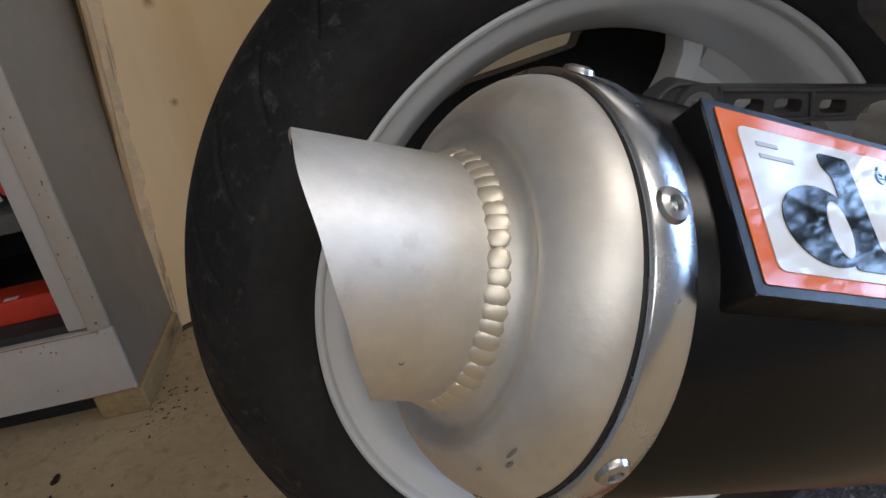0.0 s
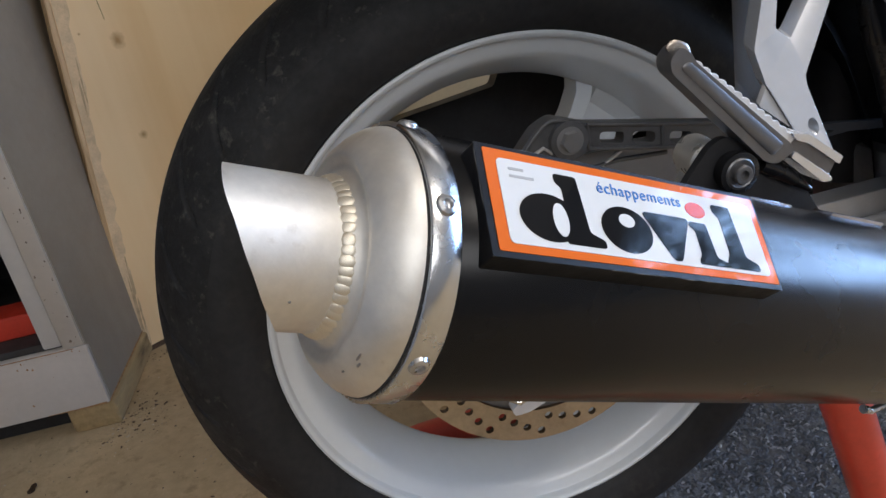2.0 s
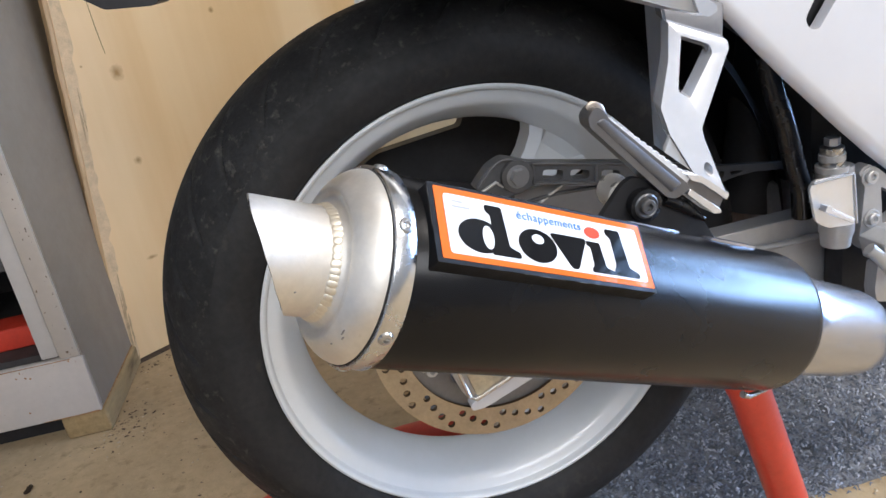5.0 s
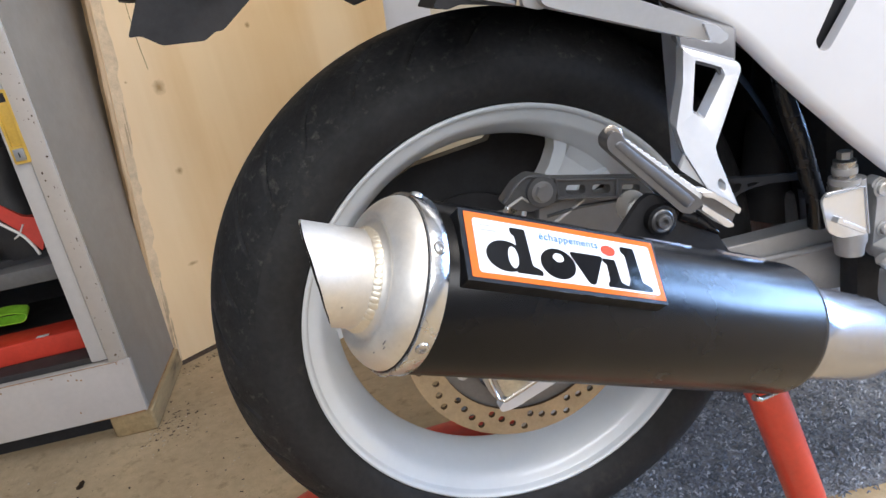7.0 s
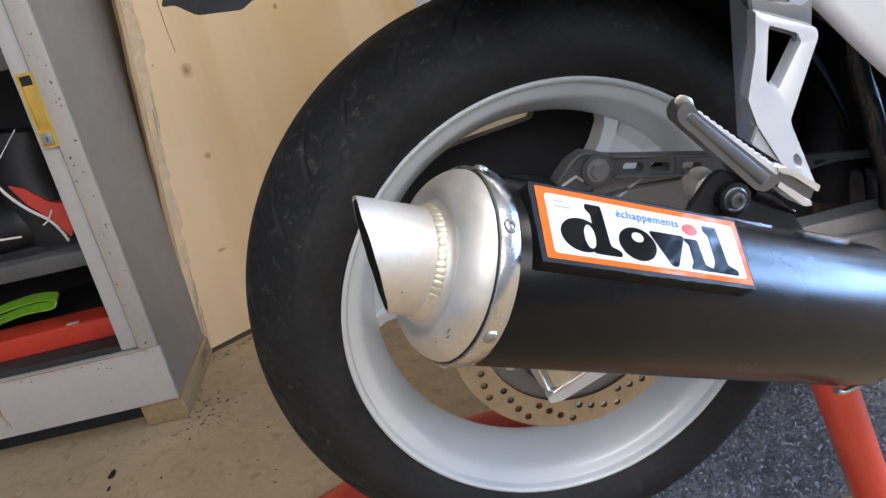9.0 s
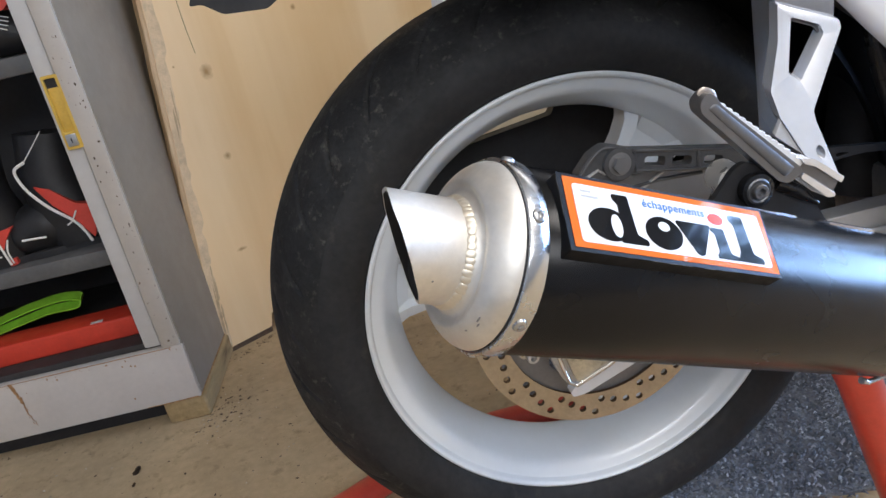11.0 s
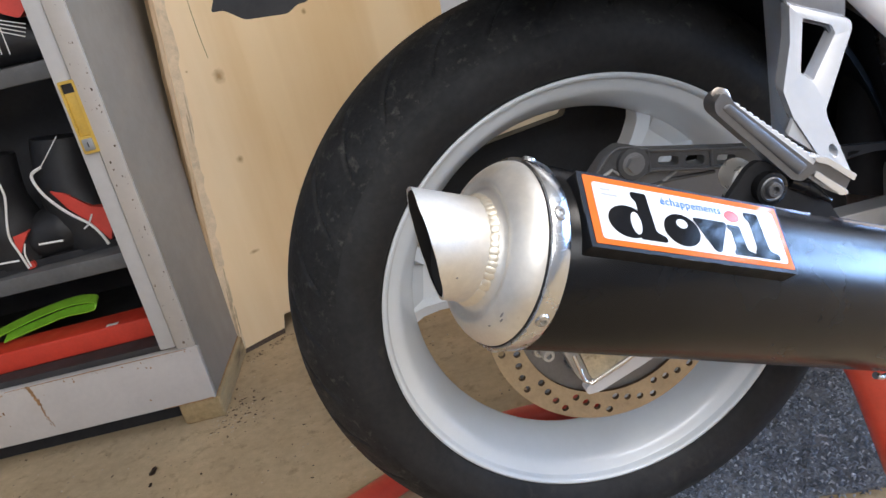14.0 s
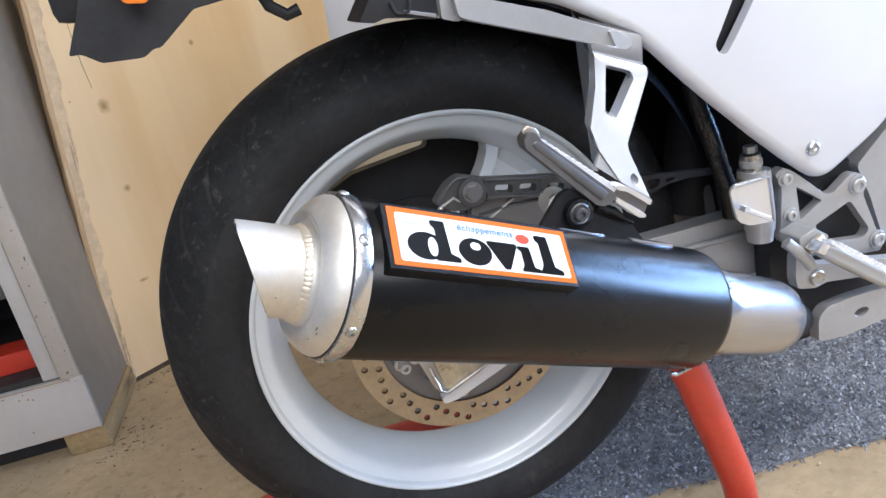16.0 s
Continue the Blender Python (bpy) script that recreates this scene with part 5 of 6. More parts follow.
part("clevis_nut", tube([(0.3295, -0.195, 0.333), (0.3310, -0.195, 0.317)], 0.0085, 6), M_SILVER, cyl, "grey lock nut")
for z, r, mm in ((0.444, 0.0160, M_BOLT), (0.4495, 0.0148, M_SILVER), (0.455, 0.0108, M_BOLT), (0.4610, 0.0118, M_SILVER), (0.4670, 0.0105, M_BOLT), (0.4760, 0.0072, M_PEG)):
    part("collar", lathe([(-0.0045, 0.001), (-0.0045, r), (0.0020, r), (0.0030, r * 0.9), (0.0030, 0.001)], 6 if r < 0.008 else 24), mm, cyl, m=Matrix.Translation((0.317, -0.195, z)) @ pose(0, 0, 0, 0, 90, 0), angle=40)
part("hose_joint", tube([(0.317, -0.195, 0.464), (0.298, -0.188, 0.468), (0.282, -0.165, 0.470)], 0.0042, 12), M_PEG, cyl, "steel hose joint")
build_peg((0.342, -0.262, 0.3785), (0.448, -0.268, 0.2965), 0.0185, "rider_footrest", "folded cast aluminium rider footrest with toothed edge", 16, M_SILVER)
hinge = part("footrest_bracket", plate(rounded([(0.330, 0.386), (0.351, 0.391), (0.368, 0.378), (0.358, 0.361), (0.336, 0.362)], 0.004), 0.030, (), 0.003, flat_y(-0.246)), M_SILVER, bike, "cast footrest hinge", angle=25)
part("hinge_cheek", tube([(0.315, -0.245, 0.386), (0.323, -0.248, 0.377), (0.336, -0.248, 0.362), (0.345, -0.245, 0.350)], 0.0062, 14, smooth=3), M_SILVER, hinge)
part("hinge_pin", tube([(0.336, -0.252, 0.372), (0.354, -0.252, 0.383)], 0.0050, 14), M_WELD, hinge, "worn hinge pin")
pedal = plate(rounded([(0.336, 0.332), (0.339, 0.320), (0.361, 0.314), (0.376, 0.3165), (0.54, 0.286), (0.54, 0.300), (0.400, 0.333), (0.362, 0.342), (0.355, 0.358), (0.338, 0.360)], 0.004), 0.014, (), 0.003, flat_y(-0.232))
pedal = part("brake_pedal", pedal, M_SILVER, bike, "silver brake pedal arm", angle=25)
part("pivot", lathe([(0, 0.001), (0, 0.0090), (-0.003, 0.0090), (-0.004, 0.0078), (-0.003, 0.0060), (-0.003, 0.001)], 24), M_BOLT, pedal, "steel pivot", facing((0.362, -0.2325, 0.327), (0, -1, 0)))
part("exhaust_shield", plate(rounded([(0.372, 0.238), (0.373, 0.268), (0.384, 0.2785), (0.413, 0.280), (0.446, 0.279), (0.52, 0.272), (0.52, 0.235), (0.460, 0.2365), (0.412, 0.2335)], 0.006), 0.014, [ring2(0.432, 0.257, 0.010, 16, 0.0055)], 0.003, flat_y(-0.222)), M_SILVER, bike, "silver lower bracket plate", angle=25)
part("dark_joint", tube([(0.325, -0.215, 0.285), (0.36, -0.20, 0.262)], 0.020, 20), M_BLACK, bike, "dark pipe joint")
part("dark_bracket", plate(rounded([(0.246, 0.449), (0.300, 0.438), (0.300, 0.428), (0.268, 0.437), (0.263, 0.424), (0.246, 0.424)], 0.002), 0.004, (), 0.0008, flat_y(-0.10)), M_BLACK, bike, "black wire bracket")

# ---- red paddock stand ----
stand = thing("paddock_stand", (0, 0, 0), "red painted steel paddock stand with small wheels", "stand")
part("leg", tube([(0.2690, -0.205, 0.020), (0.2680, -0.205, 0.055), (0.2640, -0.205, 0.082), (0.2600, -0.205, 0.097), (0.2170, -0.205, 0.243), (0.200, -0.190, 0.300)], [0.0190, 0.0195, 0.0200, 0.0205, 0.0205, 0.0205], 24), M_RED, stand, "red tubular leg")
part("wheel", lathe([(-0.012, 0.004), (-0.012, 0.026), (-0.009, 0.030), (0.009, 0.030), (0.012, 0.026), (0.012, 0.004)], 32), M_BLACK, stand, "small black wheel", Matrix.Translation((0.262, -0.235, 0.030)) @ pose(0, 0, 0, 0, 0, 90))
part("lift_pad", box(0.175, -0.205, 0.288, 0.235, -0.150, 0.303, 0.003), M_BLACK, stand, "black lifting pad")
part("floor_tube", tube([(0.285, -0.205, 0.022), (0.10, -0.225, 0.022), (-0.20, -0.245, 0.022), (-0.44, -0.17, 0.022), (-0.48, 0.0, 0.022), (-0.42, 0.088, 0.022), (-0.31, 0.143, 0.022), (-0.20, 0.194, 0.022), (-0.10, 0.220, 0.022), (0.0, 0.213, 0.022), (0.10, 0.207, 0.022), (0.285, 0.205, 0.022)], 0.020, 20, smooth=6), M_RED, stand, "red bent floor tube")
part("leg", tube([(0.294, 0.205, 0.020), (0.272, 0.205, 0.070), (0.232, 0.205, 0.200), (0.218, 0.195, 0.245)], 0.0205, 24), M_RED, stand, "red tubular leg")
part("lift_pad", box(0.190, 0.110, 0.240, 0.245, 0.205, 0.255, 0.003), M_BLACK, stand, "black lifting pad")

# ---- carpet ----
def build_carpet():
    """A cut strip with a slanting, slightly frayed near edge; the pile is a mass of short curled strands."""
    def edge(x):
        return -0.050 - 0.198 * x + 0.004 * math.sin(31 * x) + 0.002 * math.sin(83 * x + 1)
    near = [(-0.02 + 1.02 * k / 60, edge(-0.02 + 1.02 * k / 60)) for k in range(61)]
    bm = plate(near + [(1.00, 0.90), (-0.02, 0.90)], 0.004, (), 0, lambda u, v, w: (u, v, w + 0.0002))
    base = tagged(part("carpet", bm, M_CARPET, None, smooth=False), "flecked blue-grey pile carpet strip on concrete", "carpet")
    rng = np.random.default_rng(4)
    verts, faces = [], []
    count = 27000
    X, Y = rng.uniform(0.01, 0.76, count), rng.uniform(-0.22, 0.55, count)
    for x, y in zip(X, Y):
        e = edge(x)
        fray = rng.exponential(0.004)
        if y < e - fray or (y > 0.40 and x < 0.1):
            continue
        a, ln, r = rng.uniform(0, 6.28), rng.uniform(0.0045, 0.0095), rng.uniform(0.0009, 0.0020)
        dx, dy = math.cos(a), math.sin(a)
        z = (0.0048 if y > e else 0.0012) + rng.uniform(-0.0016, 0.0016)
        bend = rng.uniform(-0.7, 0.7)
        k = len(verts)
        for t, q, h in ((-1.0, 0.55, -0.0016), (0.0, 1.0, 0.0010), (1.0, 0.5, -0.0014)):
            cx, cy = x + dx * t * ln * 0.5 - dy * bend * ln * 0.3 * t * t, y + dy * t * ln * 0.5 + dx * bend * ln * 0.3 * t * t
            verts += [(cx - dy * r * q, cy + dx * r * q, z + h), (cx, cy, z + h + r * q * 1.3), (cx + dy * r * q, cy - dx * r * q, z + h)]
        for m in (0, 3):
            faces += [(k + m, k + m + 1, k + m + 4, k + m + 3), (k + m + 1, k + m + 2, k + m + 5, k + m + 4)]
    me = bpy.data.meshes.new("pile_layer")
    me.from_pydata(verts, [], faces)
    tagged(link("pile_layer", me, M_TUFT, base, "short flecked wool pile", angle=120), kind="stuff")


build_carpet()

# ---- leaning pine panel ----
def build_panel():
    u, n = Vector((0.873, 0.488, 0)), Vector((0.488, -0.873, 0.05)).normalized()
    a = Vector((-0.5515, 0.785, 0.0))
    up = Vector((0.105, 0.075, 1.0))
    up = up - n * up.dot(n)
    verts = []
    bm = bmesh.new()
    # straight sawn foot with a broken-out notch
    outline = ((0, 0.010), (0.127, 0.012), (0.133, 0.042), (0.19, 0.040), (0.24, 0.013), (0.722, 0.012), (0.722, 1.62), (0, 1.62))
    for w in (0.0, -0.020):
        for s, h in outline:
            verts.append(bm.verts.new(a + u * s + up * h + n * w))
    bm.faces.new(verts[:8])
    bm.faces.new(verts[:7:-1])
    for k in range(8):
        bm.faces.new((verts[k], verts[k + 8], verts[(k + 1) % 8 + 8], verts[(k + 1) % 8]))
    bmesh.ops.recalc_face_normals(bm, faces=bm.faces[:])
    bevel(bm, 0.002)
    ob = part("pine_panel", bm, M_PINE, None, smooth=False)
    tagged(ob, "large varnished pine board leaning behind the motorcycle", "board")
    at = lambda s, h, w=0.0: a + u * s + up * h + n * w
    # dark strip that paints the shadow line under the board
    bm = bmesh.new()
    bmesh.ops.create_cube(bm, size=1)
    for v in bm.verts:
        v.co = at(0.064 + 0.126 * v.co.x, 0.0055 + 0.012 * v.co.z, -0.009 + 0.014 * v.co.y)
    part("foot", bm, M_CHIP_SHADOW, ob, "dark strip standing in for the shadow under the board", smooth=False)
    # split paler edge strip down the side
    bm = bmesh.new()
    prev = None
    rr = random.Random(3)
    for i in range(41):
        h = 1.61 * i / 40
        d = rr.uniform(-0.0012, 0.0012)
        ring = [bm.verts.new(at(s, h, w)) for s, w in ((-0.010 + d, -0.018), (-0.010 + d, 0.0015), (-0.007, 0.003), (-0.001, 0.003), (-0.001, -0.018))]
        if prev:
            for k in range(5):
                bm.faces.new((prev[k], prev[(k + 1) % 5], ring[(k + 1) % 5], ring[k]))
        prev = ring
    part("edge_strip", bm, M_PINE_EDGE, ob, "rough sawn pine edge strip", smooth=False)
    return at, ob, n


panel_at, panel, PANEL_N = build_panel()
# ---- steel cabinet with open tambour front ----
CU = Vector((-0.994, 0.106, 0))  # along the front, away from the corner
CN = Vector((0.106, 0.994, 0))   # into the cabinet
CAB = Matrix(((CU.x, CN.x, 0, -0.562), (CU.y, CN.y, 0, 0.545), (0, 0, 1, 0), (0, 0, 0, 1)))
cabinet = thing("cabinet", CAB, "worn grey steel cabinet with open sliding front", "cabinet")
W, D, HT = 0.95, 0.42, 1.60


def cab(name, bm, m, label="", parent=None):
    return part(name, bm, m, parent or cabinet, label, CAB)


cab("side_panel", box(0.0, 0.004, 0.045, 0.016, D, HT, 0.002), M_STEEL_SHADED, "grey steel side panel, toned darker for shade")
cab("side_panel", box(W - 0.016, 0.004, 0.045, W, D, HT, 0.002), M_STEEL_SHADED, "grey steel side panel, toned darker for shade")
cab("back_panel", box(0.016, D - 0.012, 0.045, W - 0.016, D, HT, 0.0), M_SHADED_IN, "inside back, darkened for shade")
cab("top_panel", box(0.0, 0.0, HT, W, D, HT + 0.02, 0.002), M_STEEL_SHADED)
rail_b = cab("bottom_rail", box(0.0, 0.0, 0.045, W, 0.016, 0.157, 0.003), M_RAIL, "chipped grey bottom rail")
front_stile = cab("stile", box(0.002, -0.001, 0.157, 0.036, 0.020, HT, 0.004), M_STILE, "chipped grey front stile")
cab("tambour_edge", box(0.038, 0.006, 0.160, 0.068, 0.030, HT, 0.005), M_TAMBOUR, "pale grey sliding door edge")
cab("stile", box(W - 0.036, -0.001, 0.157, W - 0.002, 0.020, HT, 0.004), M_STEEL_SHADED)
cab("cabinet_floor", box(0.016, 0.016, 0.150, W - 0.016, D - 0.012, 0.168, 0.001), M_SHADED_IN, "cabinet floor, darkened for shade")
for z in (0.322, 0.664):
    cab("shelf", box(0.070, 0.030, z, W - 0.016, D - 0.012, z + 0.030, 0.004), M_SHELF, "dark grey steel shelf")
for x0, x1 in ((0.072, 0.93),):
    cab("plinth", box(x0, 0.045, 0.0, x1, D - 0.01, 0.045, 0.001), M_BLACK, "black recessed plinth")
cab("wood_foot", box(-0.006, 0.002, 0.0, 0.074, D, 0.0445, 0.007, 3), M_BLOCK, "worn wooden block under the corner")
# rust that has run down from the rail's upper edge
def rust_run():
    rr = random.Random(31)
    bm = bmesh.new()
    for k in range(46):
        f = k / 45
        u = 0.318 - 0.004 * math.sin(5 * f) - 0.022 * f ** 1.6 + rr.gauss(0, 0.0012)
        z, r = 0.1555 - 0.090 * f, (0.0036 * (1 - f) ** 2 + 0.0016) * rr.uniform(0.5, 1.2)
        vs = []
        for q in range(9):
            a = 2 * math.pi * q / 9
            vs.append(bm.verts.new((u + r * 0.7 * rr.uniform(0.6, 1.2) * math.cos(a), -0.0004 - 0.00001 * k, min(0.1565, z + r * 1.5 * rr.uniform(0.6, 1.2) * math.sin(a)))))
        bm.faces.new(vs)
    tagged(cab("rust_run", bm, M_RUST, "brown rust run", rail_b), kind="stuff")


rust_run()
for pts, r in (([(0.60, -0.0006, 0.154), (0.50, -0.0006, 0.1555), (0.42, -0.0006, 0.154)], [0.0006, 0.0012, 0.0006]), ([(0.36, -0.0006, 0.1548), (0.20, -0.0006, 0.1555), (0.02, -0.0006, 0.1550)], [0.0005, 0.0009, 0.0007])):
    cab("rust_line", tube(pts, r, 8, flat=1.0), M_RUST, "brown rust along the upper edge", rail_b)
# recessed brass handle with its lock
handle = cab("handle", plate(rounded([(0.033, 0.536), (0.060, 0.536), (0.060, 0.656), (0.033, 0.656)], 0.003), 0.006, [rounded([(0.0375, 0.565), (0.0565, 0.565), (0.0565, 0.651), (0.0375, 0.651)], 0.002)], 0.0012, lambda u, v, w: (u, -0.001 + w, v)), M_BRASS, "brass-coloured recessed pull handle")
cab("pull_recess", box(0.0375, 0.0025, 0.565, 0.0565, 0.0045, 0.636, 0.001), M_BRASS, "brass recess", handle)
# black strip over the upper end of the recess
cab("recess_top_strip", box(0.0375, 0.0036, 0.636, 0.0565, 0.0045, 0.651, 0.0), M_BOOT_BLACK, "dark strip at the top of the recess", handle)
lock = cab("lock", box(0.0385, -0.004, 0.541, 0.0560, 0.002, 0.561, 0.002), M_LOCK, "grey lock", handle)
cab("keyhole", box(0.0462, -0.0046, 0.547, 0.0480, -0.0040, 0.555, 0.0), M_BLACK, "", handle)

# ---- things in the cabinet ----
def in_cab(x, y, z, rz=0):
    return CAB @ pose(x, y, z, 0, 0, rz)


def red_case():
    ob = tagged(part("red_bar", box(-0.40, -0.035, 0.0, 0.40, 0.035, 0.040, 0.006, 3), M_RED_BAR, None, m=in_cab(0.49, 0.085, 0.168, -2)), "long red metal bar lying on the cabinet floor", "bar")
    part("label", box(-0.340, -0.030, 0.0402, -0.318, -0.020, 0.0408, 0.0), M_PIPING, ob, "white label mark")
    return ob


red_case()
strap_pts = [(0.42, 0.10, 0.224), (0.357, 0.13, 0.234), (0.30, 0.145, 0.242), (0.245, 0.150, 0.246), (0.211, 0.149, 0.241), (0.206, 0.146, 0.234), (0.217, 0.142, 0.2275), (0.262, 0.138, 0.2300), (0.31, 0.132, 0.2245), (0.38, 0.112, 0.2170)]


def ribbon(pts, width, thick):
    bm = bmesh.new()
    P = smooth_path(pts, 8)
    prev = None
    for i, p in enumerate(P):
        d = (P[min(i + 1, len(P) - 1)] - P[max(0, i - 1)]).normalized()
        side = Vector((0, 1, 0.35)).normalized()
        nrm = d.cross(side).normalized()
        ring = [bm.verts.new(p + side * s * width + nrm * t * thick) for s, t in ((-0.5, -0.5), (0.5, -0.5), (0.5, 0.5), (-0.5, 0.5))]
        if prev:
            for k in range(4):
                bm.faces.new((prev[k], prev[(k + 1) % 4], ring[(k + 1) % 4], ring[k]))
        else:
            bm.faces.new(ring)
        prev = ring
    bm.faces.new(prev)
    return bm


strap_ob = part("strap", ribbon(strap_pts, 0.024, 0.003), M_GREEN, None, m=CAB)
tagged(strap_ob, "folded lime green webbing strap on the red bar", "strap")


def boot(dx, dy, label, flashes, pipes):
    """A motorcycle boot standing on the shelf: dark shaft and foot, red flash, white piping."""
    ob = thing("boot", Matrix.Translation((-0.70 + dx, 0.68 + dy, 0.352)), label, "boot", "boots in the cabinet")
    at = Matrix.Translation((dx, dy, 0))
    part("shaft", tube([(-0.690, 0.685, 0.362), (-0.695, 0.685, 0.420), (-0.702, 0.685, 0.480), (-0.690, 0.690, 0.560)], [0.058, 0.062, 0.056, 0.052], 28, smooth=6, flat=1.0), M_BOOT_BLACK, ob, "black leather shaft", at)
    part("foot", tube([(-0.680, 0.680, 0.398), (-0.735, 0.675, 0.402), (-0.790, 0.670, 0.392), (-0.825, 0.668, 0.380)], [0.042, 0.050, 0.040, 0.014], 28, smooth=6), M_BOOT_BLACK, ob, "black leather foot", at)
    part("sole", plate(rounded([(-0.632, 0.64), (-0.632, 0.73), (-0.74, 0.722), (-0.825, 0.70), (-0.84, 0.67), (-0.825, 0.64), (-0.74, 0.628)], 0.015), 0.013, (), 0.003, lambda u, v, w: (u, v, 0.352 + w)), M_BLACK, ob, "black rubber sole", at)
    for q in flashes:
        cu = sum(p[0] for p in q) / len(q)
        part("red_flash", plate(rounded(q, 0.003), 0.018, (), 0.003, lambda u, v, w: (u, 0.622 + w + 3.0 * (u - cu) ** 2, v)), M_BOOT_RED, ob, "red side flash", Matrix())
    for r, q in pipes:
        part("piping", tube([(x, 0.619, z) for x, z in q], r, 8, smooth=6), M_PIPING, ob, "white piping", Matrix())
    return ob


boot(0.0, 0.0, "black motorcycle boot with red flash and white piping on the shelf",
     [[(-0.724, 0.480), (-0.699, 0.470), (-0.666, 0.437), (-0.642, 0.428), (-0.643, 0.393), (-0.655, 0.368), (-0.665, 0.388), (-0.677, 0.410), (-0.704, 0.442)]],
     [(0.0028, [(-0.718, 0.525), (-0.736, 0.517), (-0.738, 0.500), (-0.728, 0.471), (-0.706, 0.438), (-0.678, 0.408), (-0.666, 0.385), (-0.660, 0.364)]), (0.0010, [(-0.674, 0.569), (-0.698, 0.545), (-0.718, 0.525)]), (0.0020, [(-0.772, 0.395), (-0.750, 0.393), (-0.731, 0.391)]), (0.0016, [(-0.690, 0.402), (-0.680, 0.408), (-0.668, 0.424)])])
boot(-0.135, -0.005, "black motorcycle boot with small red patches and white piping beside another",
     [[(-0.814, 0.419), (-0.781, 0.422), (-0.796, 0.404), (-0.808, 0.385), (-0.812, 0.401)], [(-0.808, 0.366), (-0.794, 0.368), (-0.793, 0.356), (-0.807, 0.354)]],
     [(0.0022, [(-0.792, 0.515), (-0.793, 0.489), (-0.809, 0.440), (-0.813, 0.417), (-0.809, 0.391), (-0.804, 0.358)]), (0.0016, [(-0.794, 0.403), (-0.801, 0.383), (-0.799, 0.360)]), (0.0018, [(-0.867, 0.381), (-0.848, 0.379), (-0.814, 0.376)])])
gl = thing("glove", in_cab(0.115, 0.09, 0.694), "black and red riding glove with white stitching on the shelf", "glove")
part("palm", tube([(-0.03, 0, 0.03), (0.05, 0, 0.05), (0.13, 0, 0.07), (0.20, 0, 0.08)], [0.03, 0.05, 0.05, 0.03], 20, smooth=5), M_BOOT_BLACK, gl, "black leather palm", PLACE[gl])
part("knuckle", plate(rounded([(-0.680, 0.800), (-0.673, 0.775), (-0.648, 0.762), (-0.632, 0.775), (-0.640, 0.800)], 0.006), 0.03, (), 0.005, lambda u, v, w: (u, 0.588 + w, v)), M_BOOT_RED, gl, "red knuckle guard", Matrix())
for p, q in (((-0.686, 0.769), (-0.643, 0.752)), ((-0.686, 0.763), (-0.645, 0.746)), ((-0.686, 0.757), (-0.648, 0.740)), ((-0.685, 0.750), (-0.651, 0.734)), ((-0.682, 0.768), (-0.683, 0.713)), ((-0.694, 0.756), (-0.695, 0.716))):
    part("stitching", tube([(p[0], 0.590, p[1]), (q[0], 0.590, q[1])], 0.0009, 6), M_PIPING, gl, "white stitching", Matrix())

def worn_edge():
    """Ragged strip of worn pale wood down the side of the board, and a long drying crack."""
    rr = random.Random(11)
    bm = bmesh.new()
    left, right = [], []
    for i in range(90):
        h = 0.012 + 1.55 * i / 89
        wide = 0.017 + 0.010 * h + rr.uniform(-0.0045, 0.0045)
        left.append(bm.verts.new(panel_at(0.0015, h, 0.0006)))
        right.append(bm.verts.new(panel_at(wide, h, 0.0006)))
    for i in range(89):
        bm.faces.new((left[i], right[i], right[i + 1], left[i + 1]))
    part("worn_strip", bm, M_WORN, panel, "worn pale strip along the edge", smooth=False)
    part("crack", tube([panel_at(0.086, 0.62, 0.0003), panel_at(0.076, 0.68, 0.0003), panel_at(0.068, 0.76, 0.0003), panel_at(0.066, 0.90, 0.0003)], 0.0007, 6, smooth=4), M_BLOCK, panel, "thin drying crack")


worn_edge()


def floor_grit():
    """Crumbs and small stones scattered on the concrete, one stuff object."""
    rng = np.random.default_rng(8)
    verts, faces = [], []
    for _ in range(1500):
        x, y = rng.uniform(-0.95, 0.05), rng.uniform(0.02, 0.80)
        if rng.random() < 0.25:
            x, y = rng.uniform(0.1, 0.75), rng.uniform(-0.4, -0.11)
        if rng.random() < 0.16:
            x, y = rng.normal(-0.540, 0.035), rng.normal(0.525, 0.030)
        r = 0.0006 + 0.0022 * rng.random() ** 4
        k = len(verts)
        for j in range(5):
            a = 1.2566 * j + rng.uniform(-0.3, 0.3)
            verts.append((x + r * math.cos(a) * rng.uniform(0.6, 1.2), y + r * math.sin(a), 0.0))
        verts.append((x, y, r * rng.uniform(0.4, 0.9)))
        faces += [(k + j, k + (j + 1) % 5, k + 5) for j in range(5)]
    me = bpy.data.meshes.new("floor_grit")
    me.from_pydata(verts, [], faces)
    tagged(link("floor_grit", me, M_GRIT, None, smooth=False), "fine sandy grit scattered on the concrete floor", "grit", kind="stuff")


floor_grit()


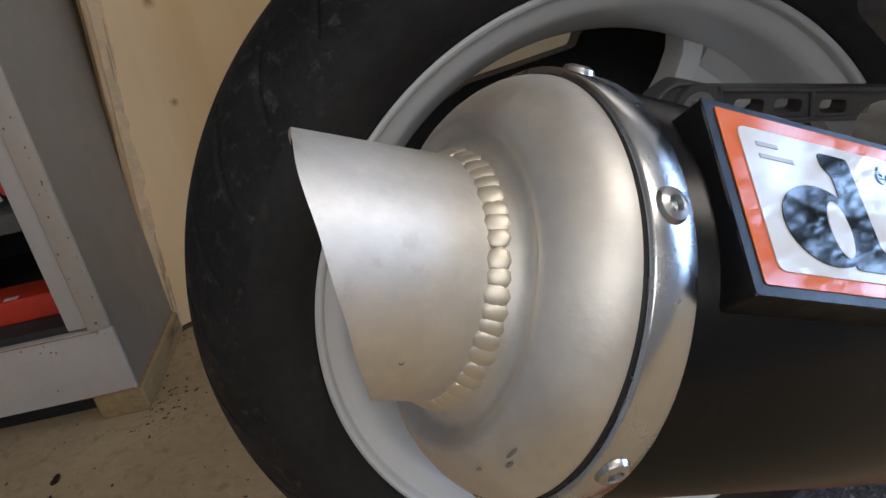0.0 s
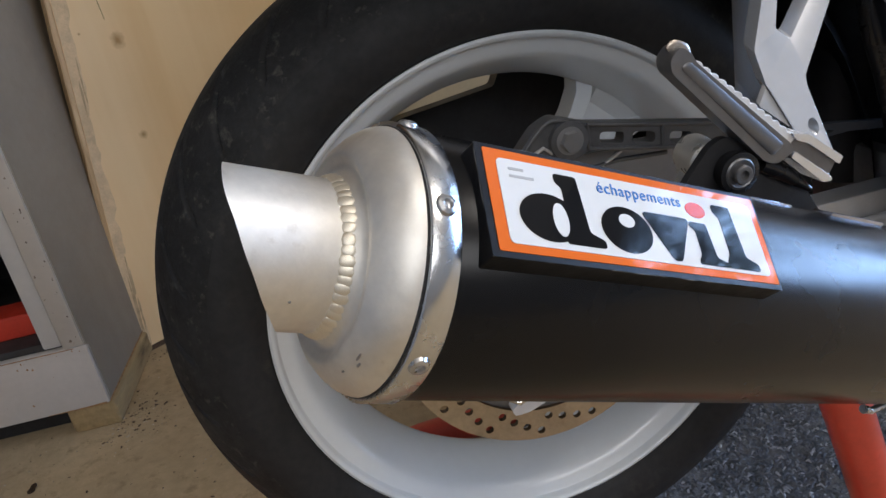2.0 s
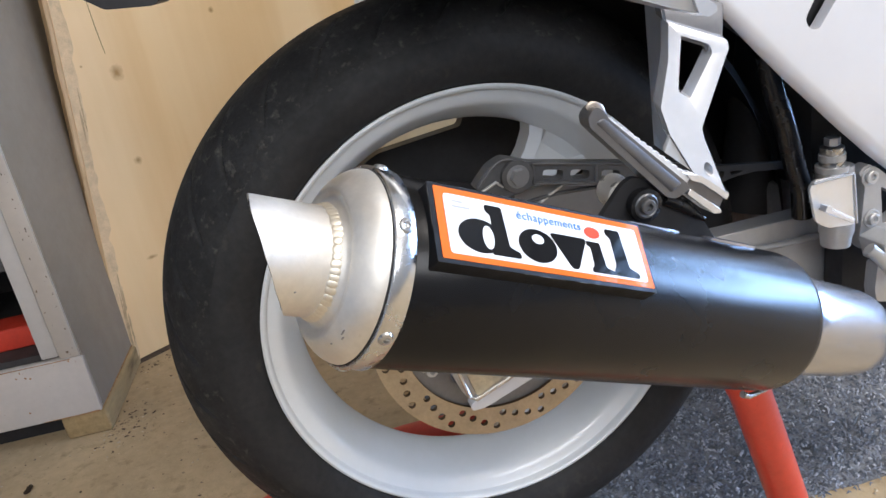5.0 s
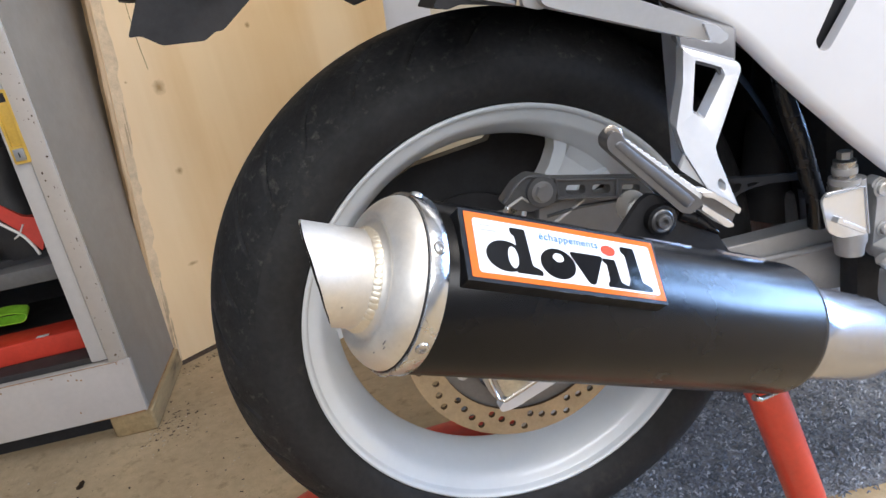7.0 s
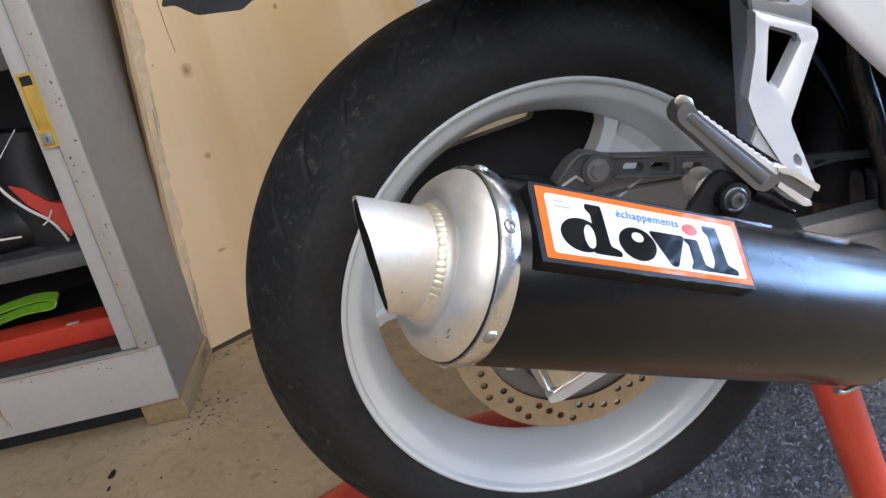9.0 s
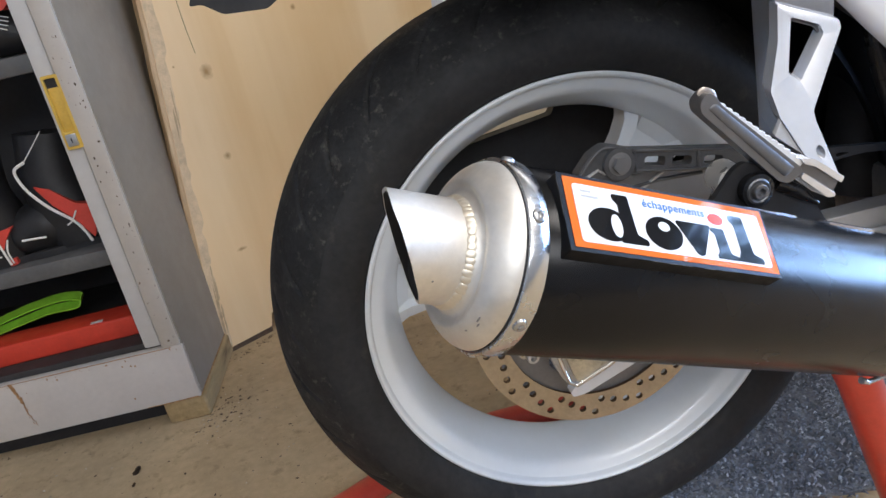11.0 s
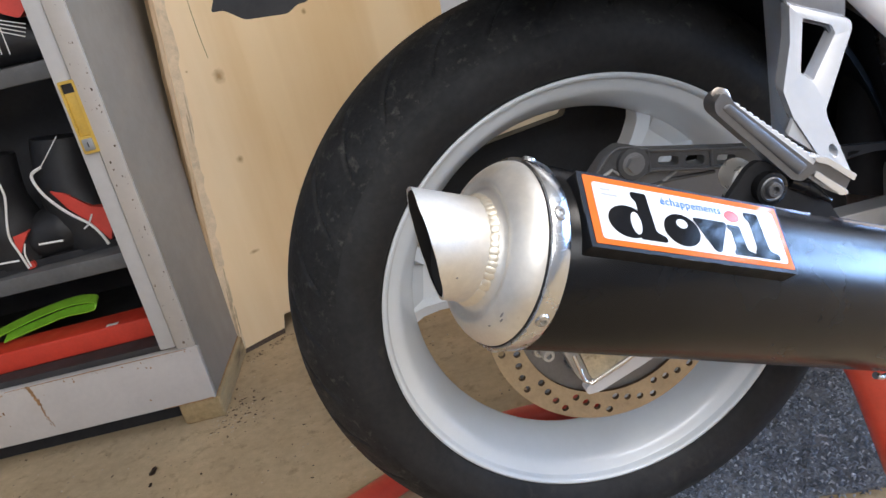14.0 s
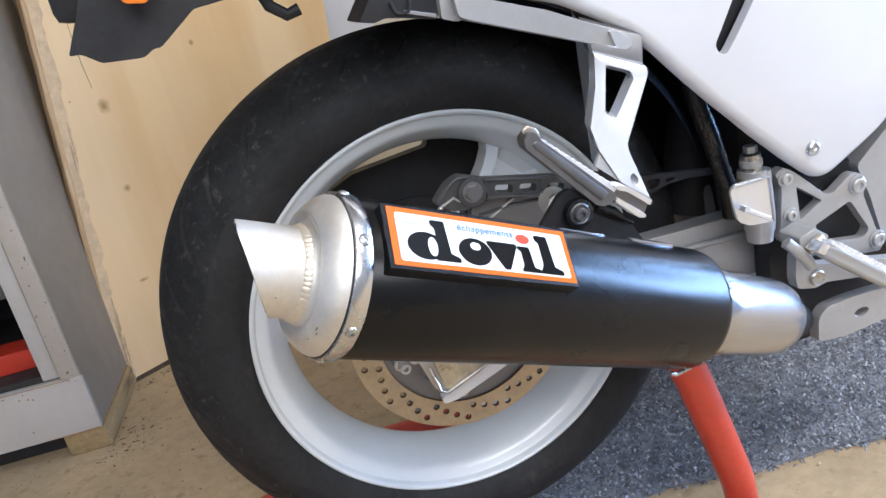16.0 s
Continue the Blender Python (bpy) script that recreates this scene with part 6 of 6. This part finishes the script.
def chips():
    """Paint chips down to rusty steel along the cabinet's front edges."""
    rr = random.Random(17)

    def blotch(bm, u, z, r, y):
        vs = []
        sx, sz = rr.uniform(0.6, 1.1), rr.uniform(0.7, 1.6)
        for k in range(9):
            a = 2 * math.pi * k / 9
            q = r * rr.uniform(0.6, 1.15)
            vs.append(bm.verts.new((u + q * sx * math.cos(a), y, z + q * sz * math.sin(a))))
        bm.faces.new(vs)

    bm = bmesh.new()
    for _ in range(46):
        z = rr.uniform(0.17, 1.0)
        u = rr.choice((rr.gauss(0.0085, 0.002), rr.gauss(0.0085, 0.002), rr.uniform(0.007, 0.031)))
        blotch(bm, u, z, 0.0007 + 0.0018 * rr.random() ** 2, -0.0014)
    tagged(cab("chips", bm, M_CHIP_SHADOW, "dark rusty paint chips", front_stile), kind="stuff")
    bm = bmesh.new()
    for _ in range(60):
        u, z = rr.uniform(0.006, 0.62), rr.choice((rr.gauss(0.151, 0.0012), rr.uniform(0.055, 0.150), 0.149))
        blotch(bm, u, min(z, 0.1535), 0.0005 + 0.0020 * rr.random() ** 3, -0.0004)
    for u, z in ((0.385, 0.110), (0.378, 0.114), (0.392, 0.106), (0.10, 0.137), (0.115, 0.140), (0.093, 0.135)):
        blotch(bm, u, z, 0.0026, -0.0005)
    tagged(cab("chips", bm, M_RUST, "brown rust specks", rail_b), kind="stuff")


chips()


cab("rust_line", tube([(-0.0004, 0.006, 0.0465), (-0.0004, 0.12, 0.0462), (-0.0004, 0.30, 0.0465)], [0.0012, 0.0020, 0.0010], 6, smooth=4), M_RUST, "brown rust along the lower edge")
cab("rust_line", tube([(0.004, -0.0004, 0.0465), (0.035, -0.0004, 0.0460), (0.10, -0.0004, 0.0465)], [0.0016, 0.0010, 0.0005], 6, smooth=4), M_RUST, "brown rust along the lower edge")


def streaks():
    """Grey-brown weathered streaks up the worn edge of the board."""
    rr = random.Random(9)
    for _ in range(16):
        s0, h0, rx, rz = rr.uniform(0.003, 0.026), 0.03 + 0.55 * rr.random() ** 2, rr.uniform(0.0010, 0.0030), rr.uniform(0.015, 0.060)
        bend = rr.uniform(-0.02, 0.02)
        bm = bmesh.new()
        ring = []
        for k in range(28):
            a = 2 * math.pi * k / 28
            h = h0 + rz * math.sin(a)
            wob = 1 + 0.25 * math.sin(3 * a + s0 * 900) + 0.15 * math.sin(7 * a + h0 * 50)
            ring.append(bm.verts.new(panel_at(s0 + rx * wob * math.cos(a) + bend * (h - h0), max(0.010, h), 0.0009 + 0.00005 * _)))
        bm.faces.new(ring)
        part("streak", bm, M_STAIN if rr.random() < 0.6 else M_WORN, panel, smooth=False)


streaks()


def dark_debris():
    """Dark crumbs of bark and rubber on the concrete, thicker round the block and the foot of the board."""
    rng = np.random.default_rng(21)
    verts, faces = [], []
    for i in range(330):
        x, y = rng.uniform(-0.98, -0.12), rng.uniform(0.10, 0.72)
        if i % 3 == 0:
            x, y = rng.normal(-0.535, 0.030), rng.normal(0.560, 0.045)
        elif i % 3 == 1:
            q = rng.uniform(0.0, 0.30)
            x, y = -0.552 + 0.873 * q + rng.normal(0.012, 0.008), 0.772 + 0.488 * q - abs(rng.normal(0.010, 0.012))
        r = 0.0007 + 0.0021 * rng.random() ** 3
        turn, k = rng.uniform(0, 6.28), len(verts)
        for j in range(5):
            a = 1.2566 * j
            u, v = r * math.cos(a) * 1.7, r * math.sin(a) * rng.uniform(0.6, 1.0)
            verts.append((x + u * math.cos(turn) - v * math.sin(turn), y + u * math.sin(turn) + v * math.cos(turn), 0.0))
        verts.append((x, y, r * 0.6))
        faces += [(k + j, k + (j + 1) % 5, k + 5) for j in range(5)]
    me = bpy.data.meshes.new("floor_debris")
    me.from_pydata(verts, [], faces)
    tagged(link("floor_debris", me, M_CHIP_SHADOW, None, smooth=False), "dark crumbs scattered on the concrete floor", "debris", kind="stuff")


dark_debris()


def dry_leaf(x, y, turn, size):
    """A small curled scrap of brown leaf."""
    rows = []
    bm = bmesh.new()
    for i in range(9):
        t = i / 8
        w = 0.34 * math.sin(math.pi * min(1, 0.06 + 0.94 * t)) ** 0.8 * (1 + 0.25 * math.sin(9 * t)) + 0.02
        rows.append([bm.verts.new((size * (t - 0.5), size * w * v, 0.0006 + size * (0.20 * v * v * t + 0.10 * t * t))) for v in (-1, -0.5, 0, 0.5, 1)])
    for p, q in zip(rows, rows[1:]):
        for k in range(4):
            bm.faces.new((p[k], p[k + 1], q[k + 1], q[k]))
    bmesh.ops.solidify(bm, geom=bm.faces[:], thickness=0.0004)
    tagged(part("leaf_scrap", bm, M_CHIP_SHADOW, None, m=pose(x, y, 0, 0, 0, turn)), "small curled brown leaf scrap on the concrete floor", "leaf", group="leaf scraps")


dry_leaf(-0.675, 0.424, 65, 0.019)
dry_leaf(-0.674, 0.385, 70, 0.009)
dry_leaf(-0.486, 0.568, 30, 0.008)
